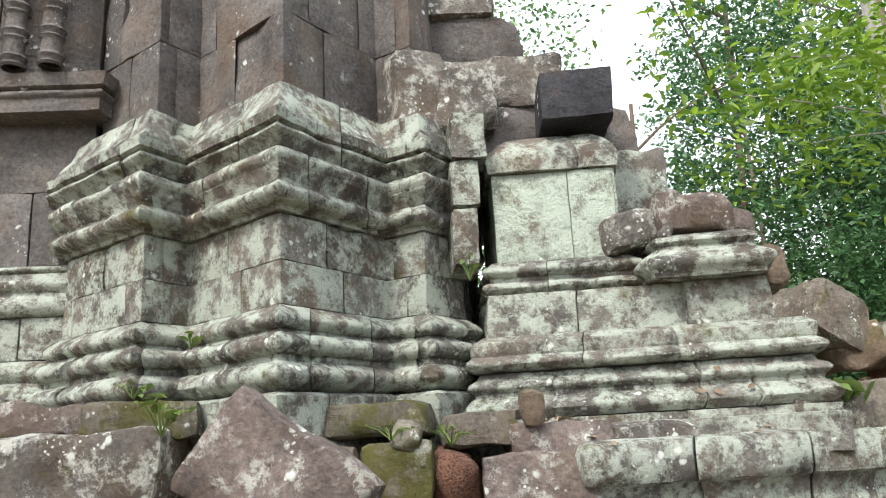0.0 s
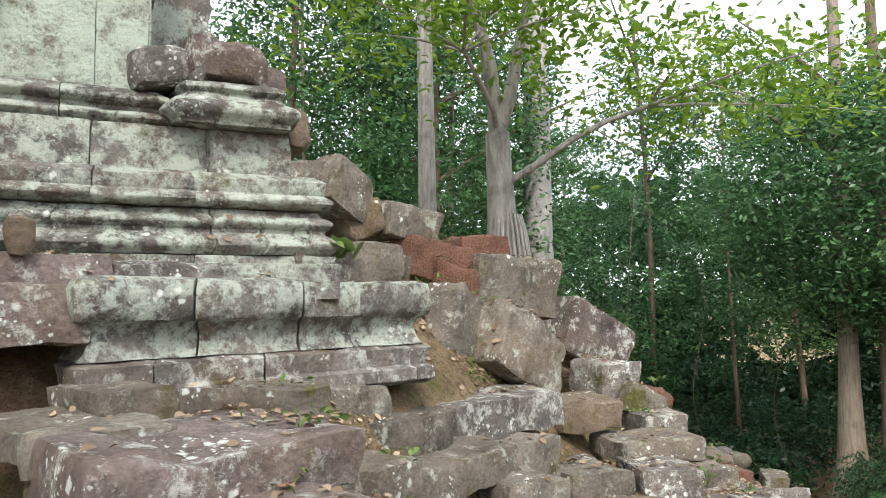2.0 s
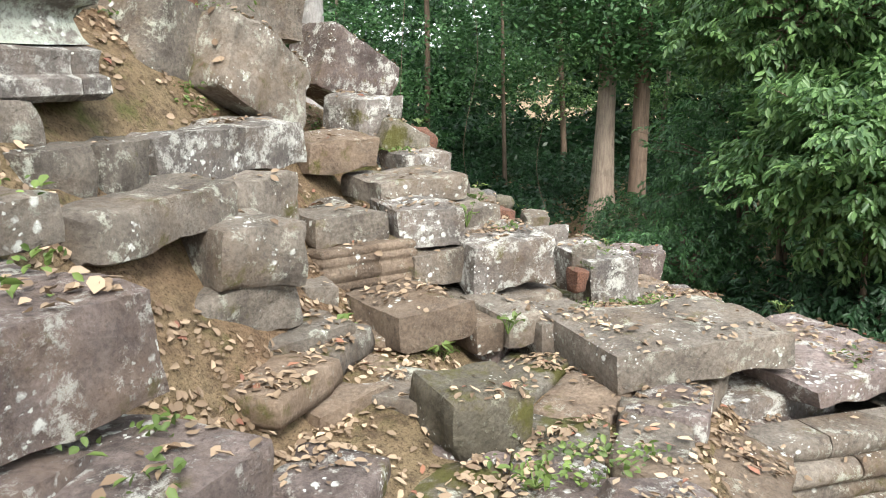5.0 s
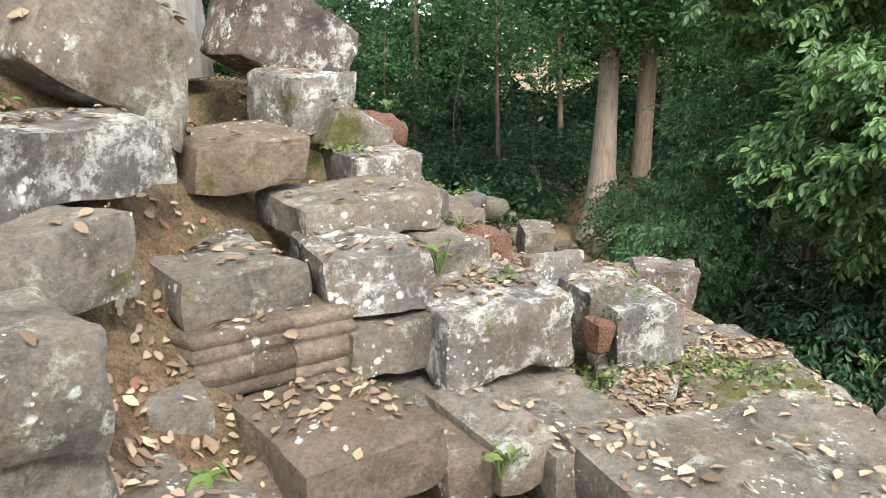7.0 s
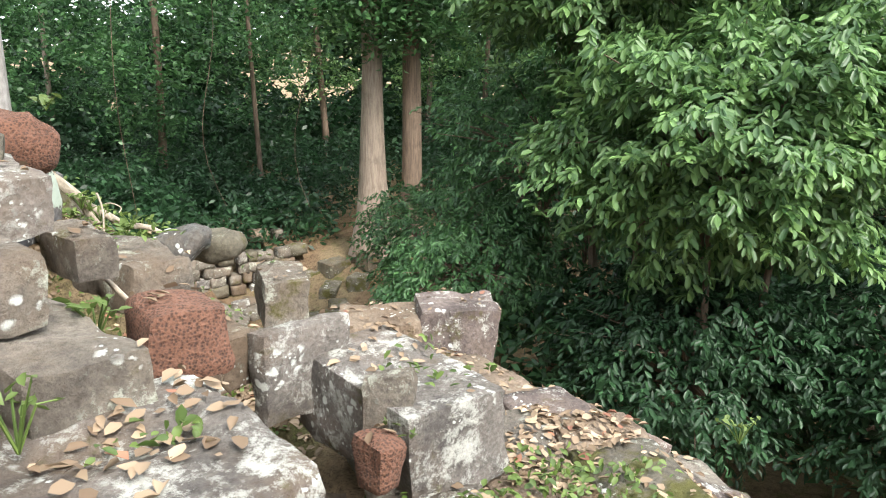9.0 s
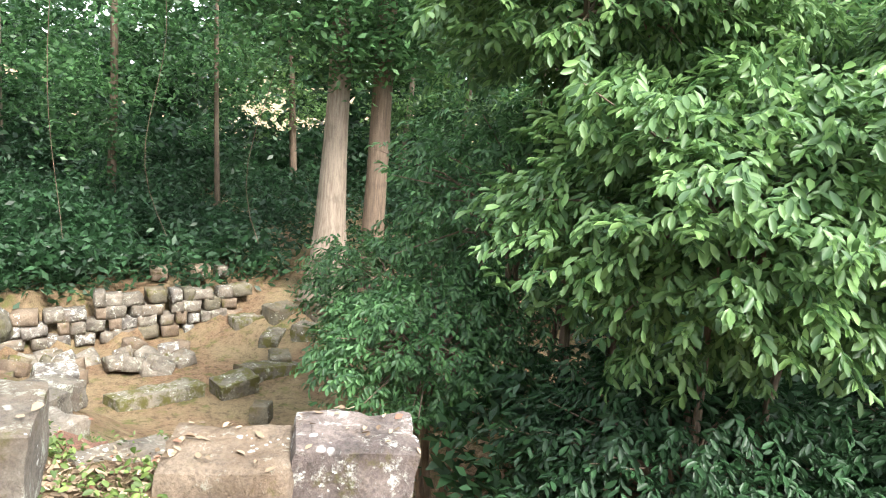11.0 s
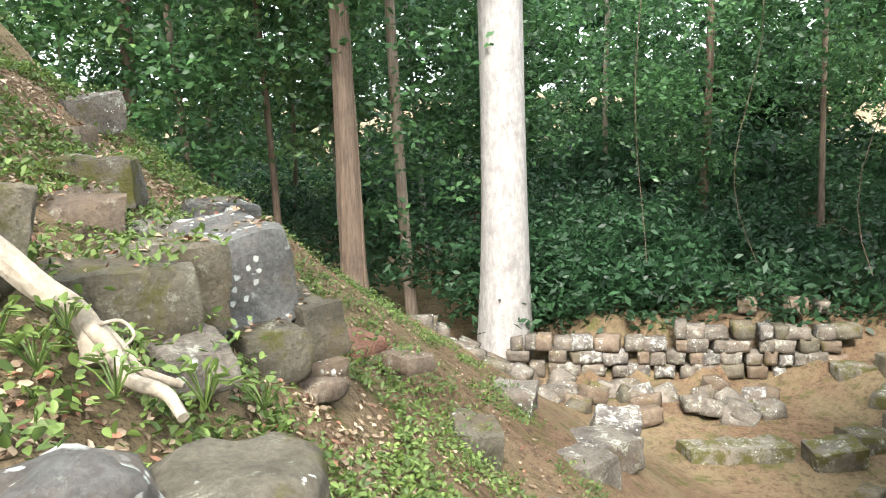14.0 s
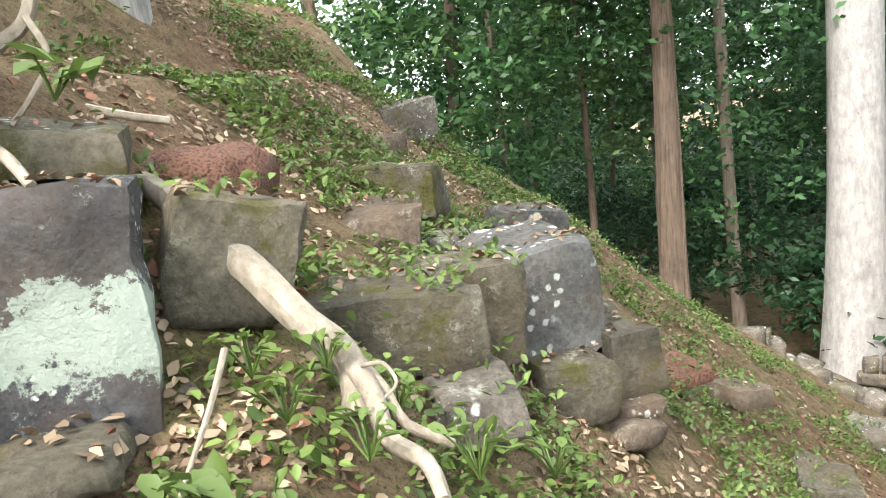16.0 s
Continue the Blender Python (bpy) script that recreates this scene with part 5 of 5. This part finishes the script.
# ---- leaf litter and herbs ----
bpy.context.view_layer.update()
deps = bpy.context.evaluated_depsgraph_get()


def drop(x, y, top=2.2):
    hit, p, nrm, _, ob, _ = scene.ray_cast(deps, Vector((x, y, top)), Vector((0, 0, -1)))
    return (p, nrm, ob.name) if hit else None


lr = random.Random(15)
quads = {"litter": [], "litter_red": []}
herb = []
for k in range(44000):
    if k % 3 == 0:
        i = lr.randrange(2, len(TRACK) - 1)
        a, b = TRACK[i], TRACK[i + 1]
        s = lr.random()
        x, y = a[0] + (b[0] - a[0]) * s + lr.gauss(0, 0.9), a[1] + (b[1] - a[1]) * s + lr.gauss(0.5, 0.9)
    elif k % 3 == 1:
        x, y = lr.uniform(0.5, 8), lr.uniform(1.5, 7)
    elif k % 2:
        x, y = lr.uniform(6.8, 9.8), lr.uniform(6.2, 12)
    else:
        x, y = lr.uniform(6.5, 12.0), lr.uniform(5, 13)
    h = drop(x, y)
    if not h or h[1].z < 0.45 or h[2].startswith(("crown", "trunk", "stem", "undergrowth", "boulder", "root")) or (y > 6.3 and h[2].startswith("stone_block") and lr.random() < 0.7):
        continue
    p, nrm, _ = h
    if y < 6.2 and h[2].startswith(("stone_block", "paving")) and noise.noise((x * 2.1, y * 2.1, 5.0)) < 0.05 and lr.random() < 0.85:
        continue
    if y < 6.2 and nrm.z > 0.9 and h[2].startswith("stone_block") and lr.random() < 0.6:
        continue
    if noise.noise((x * 1.6, y * 1.6, 5.0)) < -0.12 and lr.random() < 0.75:
        continue
    ln = lr.uniform(0.03, 0.07) * (1.0 if lr.random() > 0.04 else 1.5)
    ln *= 0.75 if y > 6.3 else 1.0
    wd = ln * lr.uniform(0.4, 0.6)
    a = lr.uniform(0, 6.28)
    t = Vector((math.cos(a), math.sin(a), lr.uniform(-0.3, 0.3)))
    t = (t - nrm * t.dot(nrm) * 0.8).normalized()
    sd = nrm.cross(t).normalized()
    c = p + nrm * lr.uniform(0.004, 0.02)
    c1, c2, c3 = lr.uniform(0, 0.018), lr.uniform(0, 0.018), lr.uniform(0, 0.015)
    q = [c - t * ln / 2, c - t * ln * 0.2 + sd * wd * 0.5 + nrm * c1, c + t * ln * 0.2 + sd * wd * 0.42 + nrm * c1, c + t * ln / 2 + nrm * c3,
         c + t * ln * 0.2 - sd * wd * 0.42 + nrm * c2, c - t * ln * 0.2 - sd * wd * 0.5 + nrm * c2]
    quads["litter_red" if lr.random() < (0.12 if y > 6.2 else 0.03) else "litter"].append([tuple(v) for v in q])
tagged(np_leaves("leaf_litter", np.array(quads["litter"]), M["litter"]), "dry tan fallen leaves strewn over the stones", "leaf litter", kind="stuff")
tagged(np_leaves("red_leaf_litter", np.array(quads["litter_red"]), M["litter_red"]), "rust-red fallen leaves among the litter", "leaf litter", kind="stuff")

# small herbs on ledges and over the mound
for k in range(16000):
    if k % 4:
        x, y = (lr.uniform(6.6, 12.5), lr.uniform(5.4, 14)) if k % 2 else (lr.uniform(6.9, 9.8), lr.uniform(7.0, 12.5))
        lim = -0.06
    else:
        x, y = lr.uniform(0.8, 7.5), lr.uniform(1.6, 6)
        lim = 0.28
    if noise.noise((x * 0.9, y * 0.9, 11.0)) < lim:
        continue
    h = drop(x, y)
    if h and h[2].startswith(("stone_block", "boulder")) and lr.random() < 0.85:
        continue
    if not h or h[1].z < 0.4 or h[2].startswith(("crown", "trunk", "stem", "root", "undergrowth", "leaf", "red")):
        continue
    n = lr.randint(4, 9)
    sp = lr.uniform(0.03, 0.08)
    herb.append(np.array(h[0]) + rng.normal(size=(n, 3)) * np.array([sp, sp, 0.015]) + np.array([0, 0, 0.04]))
tagged(np_leaves("herbs", blades(np.concatenate(herb), 0.042, 0.024, 0.8, 0.7), M["leaf_herb"]), "low bright green herbs growing between the stones", "herbs", kind="stuff")


def plant(x, y, z, n, r, leaf, h=0.14):
    """A small leafy plant: stems and broad leaves."""
    thing = tagged(new("small_plant"), "small broad-leaved green plant growing from a joint", "plant", "plants between the stones")
    parts, cen = [], []
    for k in range(n):
        a = 2.4 * k
        rr = r * (0.4 + 0.6 * (k + 1) / n)
        tip = (x + rr * math.cos(a), y + rr * math.sin(a), z + h * (0.5 + 0.5 * ((k * 7) % 5) / 4))
        parts.append(tube([(x, y, z - 0.02), ((x + tip[0]) / 2, (y + tip[1]) / 2, z + h * 0.5), tip], [0.004, 0.003, 0.002], 5))
        cen += [tip, (tip[0] * 0.6 + x * 0.4, tip[1] * 0.6 + y * 0.4, tip[2] - 0.01)]
    v, f = merge(parts)
    link_mesh("stem", v, f, M["leaf_herb"], parent=thing)
    for six in blades(np.array(cen), leaf * 0.85, leaf * 0.5, 0.8, 0.4):
        np_leaves("leaf", six[None], M["leaf_herb"], thing)


plant(3.85, 3.9, -0.28, 9, 0.13, 0.12, 0.2)
plant(4.35, 3.55, -0.45, 8, 0.12, 0.08, 0.15)
plant(4.75, 3.35, -0.3, 6, 0.1, 0.07, 0.12)
plant(2.45, 1.85, -0.3, 9, 0.16, 0.07, 0.06)
plant(3.5, 2.3, -0.4, 9, 0.16, 0.07, 0.06)
plant(2.1, 4.15, 1.92, 8, 0.14, 0.16, 0.06)
plant(-1.28, 3.66, 1.92, 9, 0.14, 0.10, 0.16)
plant(-0.84, 3.66, 1.91, 6, 0.11, 0.10, 0.10)
plant(0.18, 3.90, 2.62, 7, 0.07, 0.05, 0.10)
plant(-1.15, 3.65, 2.31, 5, 0.06, 0.05, 0.05)
plant(-1.43, 3.71, 2.10, 6, 0.10, 0.05, 0.06)
plant(-0.24, 3.74, 1.85, 7, 0.14, 0.04, 0.06)
plant(0.04, 3.75, 1.81, 8, 0.14, 0.04, 0.07)
plant(8.00, 6.90, -0.04, 8, 0.10, 0.06, 0.10)
plant(8.16, 7.01, -0.07, 7, 0.08, 0.05, 0.08)
plant(8.08, 6.83, -0.13, 8, 0.12, 0.06, 0.10)
plant(8.32, 7.08, -0.24, 7, 0.10, 0.06, 0.12)
plant(8.50, 6.87, -0.34, 9, 0.12, 0.06, 0.14)
plant(8.72, 7.11, -0.48, 8, 0.14, 0.05, 0.12)
plant(8.26, 6.75, -0.21, 7, 0.11, 0.06, 0.12)
plant(7.96, 6.49, -0.16, 5, 0.07, 0.09, 0.06)
plant(7.72, 6.78, 0.62, 4, 0.10, 0.12, 0.07)
plant(5.89, 4.50, 0.19, 8, 0.10, 0.06, 0.12)
plant(5.38, 4.19, 0.16, 7, 0.10, 0.06, 0.17)
plant(5.47, 4.33, 0.07, 7, 0.10, 0.06, 0.14)
plant(8.30, 2.80, -0.95, 7, 0.12, 0.06, 0.14)
